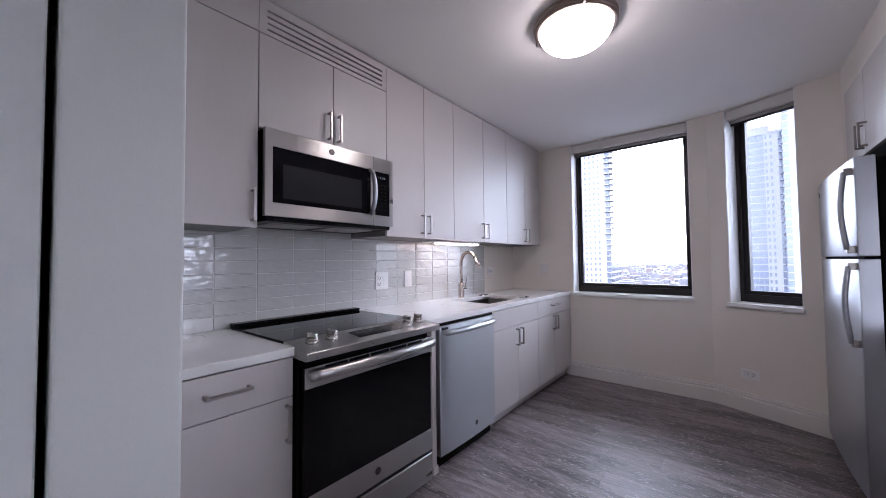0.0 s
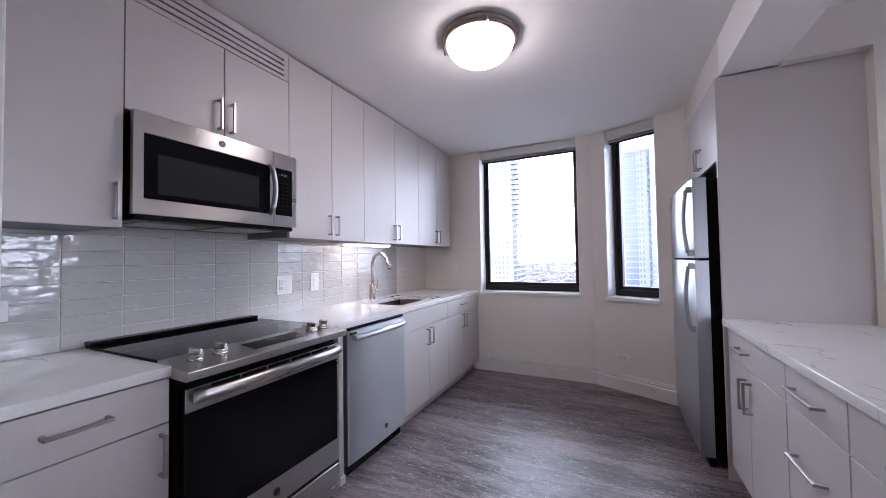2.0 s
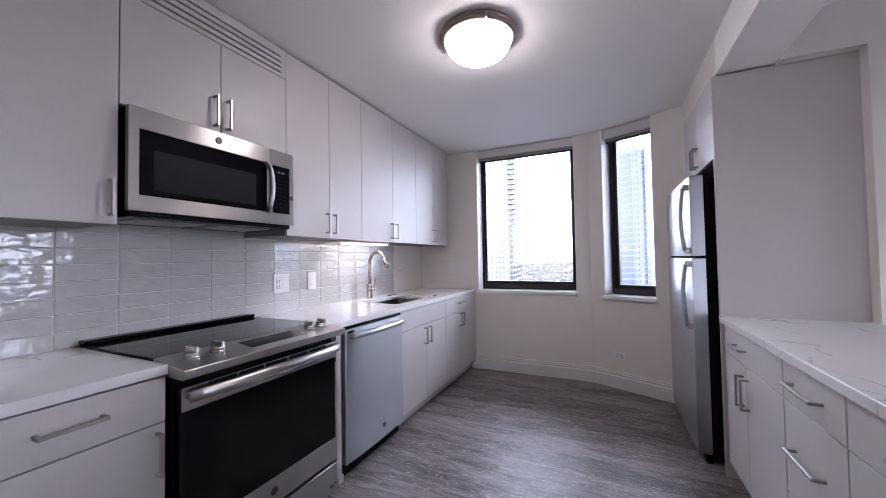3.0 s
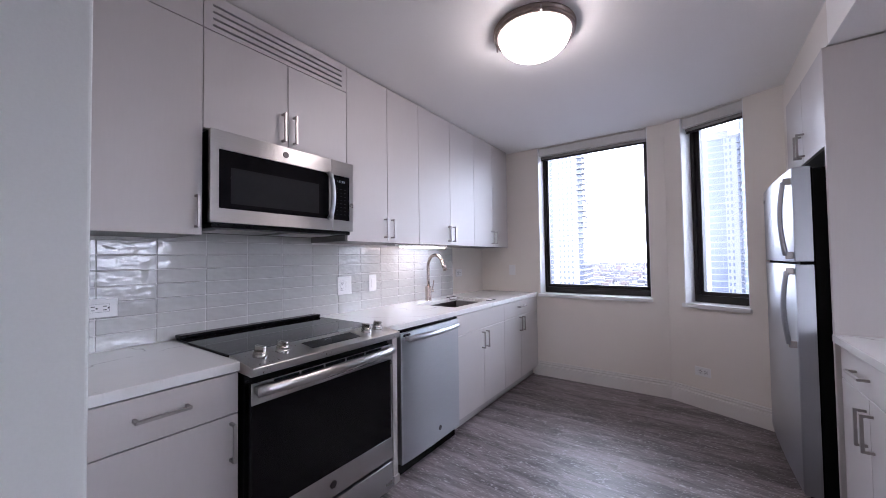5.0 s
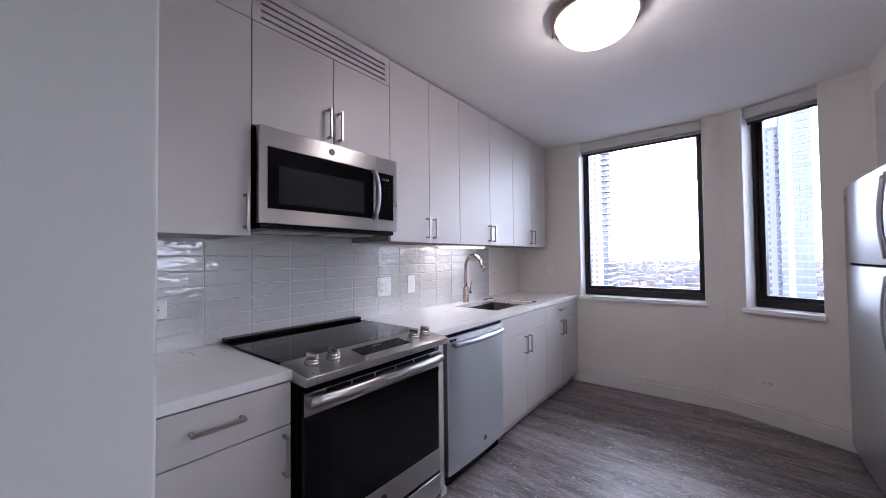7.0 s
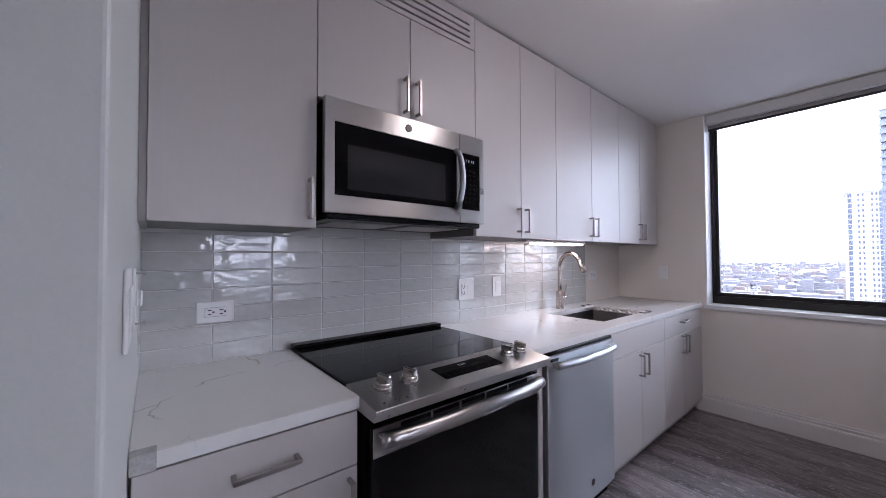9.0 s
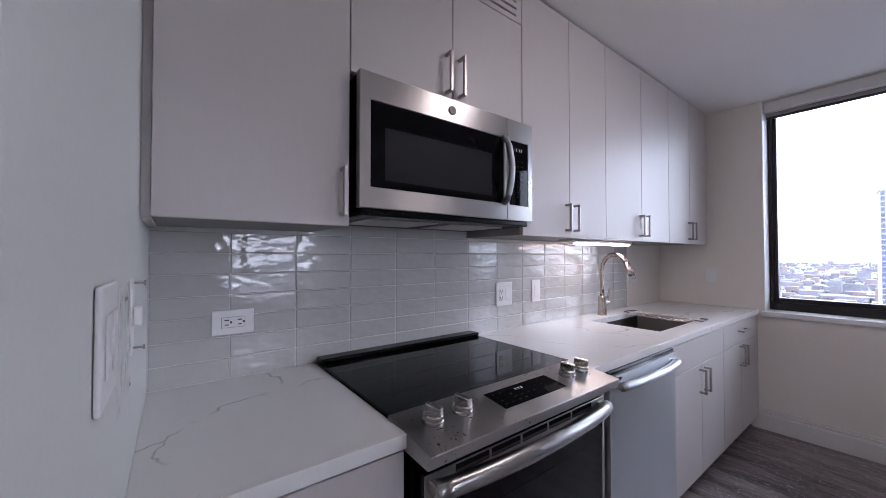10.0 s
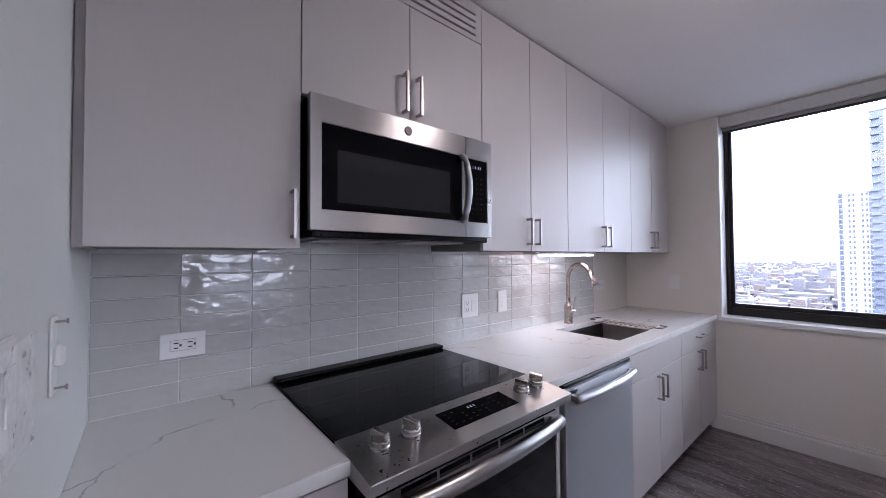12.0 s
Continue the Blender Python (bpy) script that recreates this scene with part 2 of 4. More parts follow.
def glass_material():
    m = bpy.data.materials.new("window_glass")
    m.use_nodes = True
    n, l = m.node_tree.nodes, m.node_tree.links
    n.remove(n["Principled BSDF"])
    tr, gl, fr, mx = n.new("ShaderNodeBsdfTransparent"), n.new("ShaderNodeBsdfGlossy"), n.new("ShaderNodeFresnel"), n.new("ShaderNodeMixShader")
    tr.inputs["Color"].default_value = (0.93, 0.95, 0.95, 1)
    gl.inputs["Roughness"].default_value = 0.02
    fr.inputs["IOR"].default_value = 1.3
    l.new(fr.outputs[0], mx.inputs[0])
    l.new(tr.outputs[0], mx.inputs[1])
    l.new(gl.outputs[0], mx.inputs[2])
    l.new(mx.outputs[0], n["Material Output"].inputs["Surface"])
    return m


M_GLASS = glass_material()
M_CONCRETE = material("tower_concrete", (0.22, 0.22, 0.235), 0.8, spread=0.08, scale=0.1, fine=2)
M_PALE = material("tower_pale_panel", (0.27, 0.268, 0.275), 0.7, spread=0.06, scale=0.1, fine=2)
M_TGLASS = material("tower_glass", (0.085, 0.095, 0.125), 0.12, spread=0.25, scale=0.15, fine=0.8)
M_TGLASSL = material("tower_curtain_glass", (0.10, 0.115, 0.155), 0.15, spread=0.2, scale=0.15, fine=0.8)
# far city: distance haze is put into these low-contrast lavender greys
M_GROUND = material("hazed_city_ground", (0.095, 0.093, 0.11), 0.9, spread=0.35, scale=0.006, fine=0.05)
M_CITY = material("hazed_city_roofs", (0.095, 0.093, 0.107), 0.8, spread=0.3, scale=0.01, fine=0.03)
M_BRICK = material("hazed_city_brick", (0.11, 0.088, 0.088), 0.8, spread=0.2, scale=0.02, fine=0.5)
M_LEAF = material("hazed_bare_tree_clumps", (0.085, 0.08, 0.088), 0.9, spread=0.3, scale=0.05, fine=0.5)
M_ASPHALT = material("asphalt", (0.13, 0.13, 0.14), 0.9, spread=0.15, scale=0.05, fine=1)


# ---- building helpers ----
def boxes(*items, bevel=0.0, segs=1):
    """A bmesh of boxes (x0, x1, y0, y1, z0, z1), with their edges rounded."""
    bm = bmesh.new()
    for x0, x1, y0, y1, z0, z1 in items:
        bmesh.ops.create_cube(bm, size=1, matrix=Matrix.LocRotScale(((x0 + x1) / 2, (y0 + y1) / 2, (z0 + z1) / 2), None, (abs(x1 - x0), abs(y1 - y0), abs(z1 - z0))))
    if bevel:
        bmesh.ops.bevel(bm, geom=bm.edges[:], offset=bevel, segments=segs, profile=0.5, affect="EDGES", clamp_overlap=True)
    return bm


def ring_frame(x0, x1, outer, inner, bevel=0.0):
    """A flat frame facing x: outer and inner are (y0, y1, z0, z1)."""
    bm = bmesh.new()
    loops = []
    for x in (x0, x1):
        for y0, y1, z0, z1 in (outer, inner):
            loops.append([bm.verts.new((x, y, z)) for y, z in ((y0, z0), (y1, z0), (y1, z1), (y0, z1))])
    for p, q in ((0, 1), (2, 3), (0, 2), (1, 3)):
        for k in range(4):
            bm.faces.new((loops[p][k], loops[p][(k + 1) % 4], loops[q][(k + 1) % 4], loops[q][k]))
    bmesh.ops.recalc_face_normals(bm, faces=bm.faces[:])
    if bevel:
        bmesh.ops.bevel(bm, geom=bm.edges[:], offset=bevel, segments=1, affect="EDGES")
    return bm


def rod(bm, a, b, r, n=16, r2=None):
    a, b = Vector(a), Vector(b)
    d = b - a
    m = Matrix.Translation((a + b) / 2) @ d.to_track_quat("Z", "Y").to_matrix().to_4x4()
    bmesh.ops.create_cone(bm, cap_ends=True, segments=n, radius1=r, radius2=r if r2 is None else r2, depth=d.length, matrix=m)
    return bm


def tube(pts, r, n=12, flat=1.0):
    """A swept tube through points; flat squeezes its upright radius."""
    bm = bmesh.new()
    pts = [Vector(p) for p in pts]
    rings = []
    for i, p in enumerate(pts):
        d = (pts[min(i + 1, len(pts) - 1)] - pts[max(i - 1, 0)]).normalized()
        up = Vector((0, 0, 1)) if abs(d.z) < 0.9 else Vector((0, 1, 0))
        u = d.cross(up).normalized()
        v = u.cross(d).normalized()
        rings.append([bm.verts.new(p + r * (math.cos(k * math.tau / n) * u + flat * math.sin(k * math.tau / n) * v)) for k in range(n)])
    for a, b in zip(rings, rings[1:]):
        for k in range(n):
            bm.faces.new((a[k], a[(k + 1) % n], b[(k + 1) % n], b[k]))
    bm.faces.new(rings[0][::-1])
    bm.faces.new(rings[-1])
    return bm


def lathe(profile, n=48):
    """A turned shape round the z axis from (radius, z) pairs."""
    bm = bmesh.new()
    rings = [[bm.verts.new((max(r, 1e-4) * math.cos(k * math.tau / n), max(r, 1e-4) * math.sin(k * math.tau / n), z)) for k in range(n)] for r, z in profile]
    for a, b in zip(rings, rings[1:]):
        for k in range(n):
            bm.faces.new((a[k], a[(k + 1) % n], b[(k + 1) % n], b[k]))
    bmesh.ops.recalc_face_normals(bm, faces=bm.faces[:])
    return bm


def prism(outline, x0, x1):
    """An outline of (y, z) or (x, z) pairs drawn out along x."""
    bm = bmesh.new()
    a = [bm.verts.new((x0, y, z)) for y, z in outline]
    b = [bm.verts.new((x1, y, z)) for y, z in outline]
    n = len(outline)
    for i in range(n):
        bm.faces.new((a[i], a[(i + 1) % n], b[(i + 1) % n], b[i]))
    bm.faces.new(a[::-1])
    bm.faces.new(b)
    bmesh.ops.recalc_face_normals(bm, faces=bm.faces[:])
    return bm


def mesh_of(name, bm, mat, smooth=False):
    me = bpy.data.meshes.new(name)
    bm.to_mesh(me)
    bm.free()
    if smooth:
        for p in me.polygons:
            p.use_smooth = True
    for m in (mat if isinstance(mat, (list, tuple)) else [mat]):
        me.materials.append(m)
    return me


def soften(ob, side):
    """Smooth shading on the bowed faces that look along side * x."""
    for p in ob.data.polygons:
        p.use_smooth = p.normal.x * side > 0.5
    return ob


def part(name, bm, mat, parent=None, label="", smooth=False, m=None):
    ob = new(name, mesh_of(name, bm, mat, smooth))
    if m is not None:
        ob.matrix_world = m
    if parent is not None:
        ob.parent = parent
    return tagged(ob, label)


def structure(name, bm, mat, label, category, m=None):
    ob = part(name, bm, mat)
    if m is not None:
        ob.matrix_basis = m
    return tagged(ob, label, category, kind="structure")


def thing(name, label, category, group="", m=None):
    ob = new(name)
    ob.empty_display_size = 0.1
    if m is not None:
        ob.matrix_basis = m
    return tagged(ob, label, category, group)


# ---- plan, in metres: x from the counter wall, y from the range, z from the floor ----
W = -0.03
NORTH = 3.12
CEIL = 2.475
TOP = 0.890
SOUTHW = -0.497
ANG0 = Vector((1.867, NORTH, 0))
ANGLE = math.degrees(math.atan2(-0.425, 0.905))
ANGLED = pose(ANG0.x, ANG0.y, 0, 0, 0, ANGLE)
FRX = 2.605

# floor slab, ceiling and shell
structure("floor", boxes((W - 0.2, 5.75, -4.2, 1.80, -0.2, -0.005), (W - 0.2, 3.45, 1.80, 3.42, -0.2, -0.005)), M_PLANK, "dark base under the grey vinyl planks", "floor")
structure("ceiling", boxes((W - 0.2, 5.75, -4.2, 1.80, CEIL, CEIL + 0.2), (W - 0.2, 3.45, 1.80, 3.42, CEIL, CEIL + 0.2)), M_CEIL, "smooth white painted ceiling", "ceiling")
structure("wall_west", boxes((W - 0.2, W - 0.012, -0.69, 3.5, 0, CEIL)), M_WALL, "greige painted wall behind the cabinets", "wall")
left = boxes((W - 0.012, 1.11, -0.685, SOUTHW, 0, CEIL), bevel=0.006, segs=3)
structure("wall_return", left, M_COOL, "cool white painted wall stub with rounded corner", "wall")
# north wall with the opening of the wide window
X0, X1, Z0, Z1 = 0.674, 1.728, 0.880, 2.472
structure("wall_north", boxes(
    (W - 0.012, X0, NORTH, NORTH + 0.30, 0, CEIL),
    (X0, X1, NORTH, NORTH + 0.30, 0, Z0 - 0.035),
    (X0, X1, NORTH, NORTH + 0.30, Z1, CEIL),
    (X1, 1.86, NORTH, NORTH + 0.30, 0, CEIL)), M_WALL, "greige painted window wall", "wall")
# angled wall, in its own frame: u along it, v outwards
U0, U1, V0, V1 = 0.126, 0.582, 0.861, 2.472
structure("wall_angled", boxes(
    (-0.012, U0, 0, 0.28, 0, CEIL), (U0, U1, 0, 0.28, 0, V0 - 0.035), (U0, U1, 0, 0.28, V1, CEIL),
    (U1, 1.6, 0, 0.28, 0, CEIL)), M_WALL, "greige painted angled wall beside the windows", "wall", ANGLED)


def window(name, m, u0, u1, z0, z1, depth, label, jamb=0.028):
    """A dark fixed window in a deep recess, with a white lined reveal, a sill and a rolled-up shade."""
    w = thing(name, label, "window", m=m)
    tagged(w, kind="structure")
    part("reveal", boxes((u0, u0 + 0.006, 0.004, depth, z0, z1), (u1 - 0.006, u1, 0.004, depth, z0, z1)), M_WHITE, w, "white painted reveal")
    part("window_sill", boxes((u0 - 0.012, u1 + 0.012, -0.028, depth + 0.03, z0 - 0.034, z0), bevel=0.004, segs=2), M_WHITE, w, "white stone sill")
    a, b, c, d = u0 + 0.006, u1 - 0.006, z0, z1
    turn = Matrix.Rotation(radians(90), 4, "Z")   # the frame's depth runs outwards
    bm = ring_frame(depth - 0.03, depth + 0.06, (-b, -a, c, d), (-b + 0.022, -a - jamb, c + 0.06, d - 0.05), 0.003)
    bmesh.ops.transform(bm, matrix=turn, verts=bm.verts[:])
    f = part("window_frame", bm, M_BRONZE, w, "dark bronze metal frame")
    bm = ring_frame(depth, depth + 0.05, (-b + 0.022, -a - jamb, c + 0.06, d - 0.05), (-b + 0.045, -a - jamb * 2.2, c + 0.092, d - 0.08), 0.003)
    bmesh.ops.transform(bm, matrix=turn, verts=bm.verts[:])
    part("sash", bm, M_BRONZE, f)
    g = part("pane", boxes((a + jamb * 1.8, b - 0.035, depth + 0.022, depth + 0.028, c + 0.08, d - 0.06)), M_GLASS, f, "clear glass pane")
    g.visible_shadow = False
    s = thing("roller_shade", "light grey roller shade rolled up under its cassette", "window shade", m=m)
    part("cassette", boxes((u0 + 0.008, u1 - 0.008, 0.03, 0.105, z1 - 0.085, z1 - 0.004), bevel=0.006, segs=2), M_SHADE, s)
    cl = bmesh.new()
    rod(cl, (u0 + 0.015, 0.085, z1 - 0.095), (u1 - 0.015, 0.085, z1 - 0.095), 0.018)
    part("rolled_cloth", cl, M_ROLL, s, "rolled grey shade cloth", True)
    part("hem_bar", boxes((u0 + 0.015, u1 - 0.015, 0.078, 0.092, z1 - 0.128, z1 - 0.108), bevel=0.003), M_BRONZE, s, "dark hem bar")
    return w


window("window_1", pose(0, NORTH, 0), X0, X1, Z0, Z1, 0.185, "wide fixed window in a dark bronze frame with a city view", 0.021)
window("window_2", ANGLED, U0, U1, V0, V1, 0.185, "narrow fixed window in a dark bronze frame")


def baseboard(name, m, u0, u1):
    out = [(-0.024, 0), (0, 0), (0, 0.152), (-0.006, 0.152), (-0.009, 0.146), (-0.008, 0.137), (-0.016, 0.132), (-0.010, 0.114), (-0.022, 0.110), (-0.024, 0.102)]
    return structure(name, prism(out, u0, u1), M_TRIM, "tall greige moulded baseboard", "baseboard", m)


baseboard("baseboard_1", pose(0, NORTH - 0.001, 0), 0.60, 1.869)
baseboard("baseboard_2", ANGLED @ pose(0, -0.001, 0), 0.0, 0.95)

# east side: fridge recess, soffit, beam, header and the room beyond the peninsula
structure("wall_east", boxes((3.30, 3.45, 1.76, 3.0, 0, CEIL)), M_WALL, "plain wall at the back of the fridge recess", "wall")
structure("soffit", boxes((FRX, 3.30, 1.752, 2.95, 2.262, CEIL)), M_WALL, "painted soffit over the fridge cabinet", "soffit")
structure("beam", boxes((FRX, 2.865, -1.2, 1.752, 2.258, CEIL), bevel=0.002), M_CEIL, "painted dropped ceiling beam over the peninsula", "beam")
structure("wall_jamb", boxes((2.865, 3.19, 1.69, 1.752, 2.245, CEIL), (3.19, 5.75, 1.69, 1.80, 0, CEIL)), M_WALL, "painted wall and header beside the tall panel", "wall")
# unseen south wall; its opening is added to brighten the faces turned south
structure("wall_south", boxes((W - 0.2, 3.9, -4.2, -4.05, 0, CEIL), (4.8, 5.75, -4.2, -4.05, 0, CEIL), (3.9, 4.8, -4.2, -4.05, 0, 1.0), (3.9, 4.8, -4.2, -4.05, 2.05, CEIL)), M_WALL, "plain unseen wall with an opening added to let light in", "wall")
structure("wall_living", boxes((5.6, 5.75, -4.05, 0.30, 0, CEIL), (5.6, 5.75, 1.58, 1.69, 0, CEIL), (5.6, 5.75, 0.30, 1.58, 0, 0.55), (5.6, 5.75, 0.30, 1.58, 2.05, CEIL),
                             (5.62, 5.73, 0.91, 0.97, 0.55, 2.05)), M_WALL, "plain living room wall with a divided window opening", "wall")
structure("wall_closet", boxes((0.98, 1.08, -4.05, -1.56, 0, CEIL), (0.98, 1.08, -1.56, -0.685, 2.06, CEIL), (-0.2, -0.1, -4.05, -0.685, 0, CEIL)), M_WALL, "plain wall with the closet doorway", "wall")
structure("closet_back", boxes((0.0, 0.96, -0.72, -0.69, 0, 1.93)), M_MAROON, "dark maroon lining of the closet", "panel")
structure("closet_header", boxes((0.0, 0.96, -0.72, -0.69, 1.934, 2.3)), M_WOOD, "orange-brown wooden closet header", "panel")
cd = thing("closet_door", "white painted closet door left slightly ajar", "door")
part("leaf", boxes((1.055, 1.095, -1.555, -0.698, 0.01, 2.05), bevel=0.003), M_DOORWHITE, cd)


# ---- cabinets ----
def pull(parent, x, y, z, length, upright=True, side=1, stand=0.032):
    """A square bar pull on a door whose face is at x; side is the way the door faces."""
    h, t = length / 2, 0.0055
    xo = x + side * stand
    xa, xb = sorted((x, xo))
    if upright:
        bm = boxes((xo - t, xo + t, y - t, y + t, z - h, z + h), (xa, xb, y - t, y + t, z + h - 2 * t, z + h), (xa, xb, y - t, y + t, z - h, z - h + 2 * t), bevel=0.0012)
    else:
        bm = boxes((xo - t, xo + t, y - h, y + h, z - t, z + t), (xa, xb, y + h - 2 * t, y + h, z - t, z + t), (xa, xb, y - h, y - h + 2 * t, z - t, z + t), bevel=0.0012)
    return part("handle", bm, M_NICKEL, parent, "satin nickel bar pull")


def front(name, unit, x, y0, y1, z0, z1, side=1, thick=0.019, gap=0.0019):
    xa, xb = sorted((x - side * thick, x))
    return part(name, boxes((xa, xb, y0 + gap, y1 - gap, z0 + gap, z1 - gap), bevel=0.0012), M_CAB, unit)


UF, BF = 0.345, 0.640          # door faces of the wall and base units
UB = 1.385

u = thing("wall_cabinet", "greige slab-door wall cabinet at the stub wall", "cabinet", "wall cabinets")
part("body", boxes((W + 0.002, UF - 0.021, -0.478, -0.022, UB + 0.004, CEIL - 0.010)), M_CABIN, u)
d = front("door", u, UF, -0.479, -0.02, UB, 2.298)
pull(d, UF, -0.046, 1.486, 0.140)
front("top_panel", u, UF, -0.479, -0.02, 2.298, CEIL - 0.010)
part("filler", boxes((W + 0.002, UF - 0.025, SOUTHW + 0.001, -0.479, UB, CEIL - 0.010)), M_CAB, u, "recessed greige filler strip")

u = thing("wall_cabinet", "greige two-door cabinet above the microwave with a slotted vent panel", "cabinet", "wall cabinets")
part("body", boxes((W + 0.002, UF - 0.021, -0.018, 0.755, 1.856, CEIL - 0.010)), M_CABIN, u)
d = front("door", u, UF, -0.02, 0.374, 1.852, 2.298)
pull(d, UF, 0.342, 1.955, 0.148)
d = front("door", u, UF, 0.374, 0.757, 1.852, 2.298)
pull(d, UF, 0.404, 1.955, 0.148)
z = [2.2996, 2.320, 2.330, 2.350, 2.360, 2.380, 2.390, 2.410, 2.420, CEIL - 0.010]
bars = [(UF - 0.019, UF, 0.018, 0.722, z[i], z[i + 1]) for i in range(0, 10, 2)]
v = part("vent_panel", boxes((UF - 0.019, UF, -0.0184, 0.018, z[0], z[-1]), (UF - 0.019, UF, 0.722, 0.7554, z[0], z[-1]), *bars), M_CAB, u, "greige panel with four long vent slots")
# added black sheet that stands in for the shade behind the slots
part("slot_shade_sheet", boxes((UF - 0.0205, UF - 0.0195, 0.01, 0.73, 2.31, 2.43)), M_DARK, v)

for y0, ym, y1 in ((0.757, 1.108, 1.450), (1.450, 1.878, 2.287), (2.287, 2.670, 3.025)):
    u = thing("wall_cabinet", "tall greige slab two-door wall cabinet over the counter", "cabinet", "wall cabinets")
    part("body", boxes((W + 0.002, UF - 0.021, y0 + 0.001, y1 - 0.001, UB + 0.003, CEIL - 0.010)), M_CABIN, u)
    d = front("door", u, UF, y0, ym, UB, CEIL - 0.010)
    pull(d, UF, ym - 0.034, 1.482, 0.132)
    d = front("door", u, UF, ym, y1, UB, CEIL - 0.010)
    pull(d, UF, ym + 0.034, 1.482, 0.132)

DT, DB, KICK = 0.852, 0.700, 0.095


def base_unit(label, y0, y1, hollow=False):
    b = thing("base_cabinet", label, "cabinet", "base cabinets")
    if hollow:
        part("body", boxes((W + 0.01, BF - 0.021, y0 + 0.001, y0 + 0.019, KICK, TOP - 0.034), (W + 0.01, BF - 0.021, y1 - 0.019, y1 - 0.001, KICK, TOP - 0.034),
                           (W + 0.01, BF - 0.021, y0 + 0.019, y1 - 0.019, KICK, KICK + 0.018)), M_CABIN, b)
    else:
        part("body", boxes((W + 0.01, BF - 0.021, y0 + 0.001, y1 - 0.001, KICK, TOP - 0.034)), M_CABIN, b)
    part("toe_kick", boxes((W + 0.01, BF - 0.065, y0, y1, 0.0, KICK - 0.001)), M_TOE, b, "greige recessed toe kick")
    return b


b = base_unit("greige base cabinet with one drawer and one door beside the range", SOUTHW + 0.002, -0.005)
d = front("drawer", b, BF, SOUTHW + 0.004, -0.006, DB, DT)
pull(d, BF, -0.245, 0.783, 0.150, upright=False)
d = front("door", b, BF, SOUTHW + 0.004, -0.006, KICK, DB)
pull(d, BF, -0.034, 0.602, 0.142)

f = thing("filler_panel", "narrow greige end panel between range and dishwasher", "panel")
part("board", boxes((W + 0.01, BF + 0.002, 0.830, 0.868, 0.0, TOP - 0.032), bevel=0.0015), M_CAB, f)
part("plinth_block", boxes((BF - 0.02, BF + 0.012, 0.828, 0.872, 0.0, 0.045), bevel=0.003), M_CAB, f)

b = base_unit("greige sink base cabinet with a false front and two doors", 1.500, 2.288, True)
front("false_front", b, BF, 1.500, 2.288, DB, DT)
d = front("door", b, BF, 1.500, 1.907, KICK, DB)
pull(d, BF, 1.872, 0.612, 0.134)
d = front("door", b, BF, 1.907, 2.288, KICK, DB)
pull(d, BF, 1.942, 0.612, 0.134)
b = base_unit("greige base cabinet with a drawer over two doors", 2.288, 3.116)
d = front("drawer", b, BF, 2.288, 3.072, DB, DT)
pull(d, BF, 2.660, 0.792, 0.150, upright=False)
d = front("door", b, BF, 2.288, 2.660, KICK, DB)
pull(d, BF, 2.626, 0.622, 0.134)
d = front("door", b, BF, 2.660, 3.072, KICK, DB)
pull(d, BF, 2.694, 0.622, 0.134)
part("filler", boxes((BF - 0.02, BF - 0.004, 3.074, 3.117, KICK, DT)), M_CAB, b)

# counters: a short piece beside the range, and the long one with the sink cut out
CF = 0.645
short_counter = thing("countertop", "white quartz countertop with fine grey veins beside the range", "countertop")
part("slab", boxes((W + 0.001, CF - 0.0085, SOUTHW + 0.001, -0.003, TOP - 0.032, TOP)), M_QUARTZ, short_counter)
part("front_edge", boxes((CF - 0.0085, CF, SOUTHW + 0.001, -0.003, TOP - 0.034, TOP + 0.0001), bevel=0.002, segs=2), M_QUARTZ, short_counter, "mitred quartz front edge")
guard = thing("corner_guard", "clear plastic corner guard on the counter edge", "corner guard")
part("sleeve", boxes((CF - 0.030, CF + 0.002, SOUTHW + 0.002, SOUTHW + 0.045, TOP + 0.0002, TOP + 0.0022), (CF + 0.0002, CF + 0.0022, SOUTHW + 0.002, SOUTHW + 0.045, TOP - 0.036, TOP + 0.0002), bevel=0.0006), M_FILM, guard)
SX0, SX1, SY0, SY1 = 0.130, 0.530, 1.650, 2.285
c = thing("countertop", "long white quartz countertop with fine grey veins and a sink cutout", "countertop")
bm = bmesh.new()
xs, ys = (W + 0.001, SX0, SX1, CF - 0.0085), (0.782, SY0, SY1, NORTH - 0.002)
for zz in (TOP, TOP - 0.032):
    grid = [[bm.verts.new((x, y, zz)) for y in ys] for x in xs]
    for i in range(3):
        for j in range(3):
            if (i, j) != (1, 1):
                bm.faces.new((grid[i][j], grid[i + 1][j], grid[i + 1][j + 1], grid[i][j + 1]))
bmesh.ops.recalc_face_normals(bm, faces=bm.faces[:])
bound = [e for e in bm.edges if e.is_boundary and e.verts[0].co.z > TOP - 0.01]
bm.verts.ensure_lookup_table()
low = {(round(vv.co.x, 4), round(vv.co.y, 4)): vv for vv in bm.verts if vv.co.z < TOP - 0.01}
for e in bound:
    a, bb = e.verts
    bm.faces.new((a, bb, low[(round(bb.co.x, 4), round(bb.co.y, 4))], low[(round(a.co.x, 4), round(a.co.y, 4))]))
bmesh.ops.recalc_face_normals(bm, faces=bm.faces[:])
part("slab", bm, M_QUARTZ, c)
part("front_edge", boxes((CF - 0.0085, CF, 0.782, NORTH - 0.002, TOP - 0.034, TOP + 0.0001), bevel=0.002, segs=2), M_QUARTZ, c, "mitred quartz front edge")

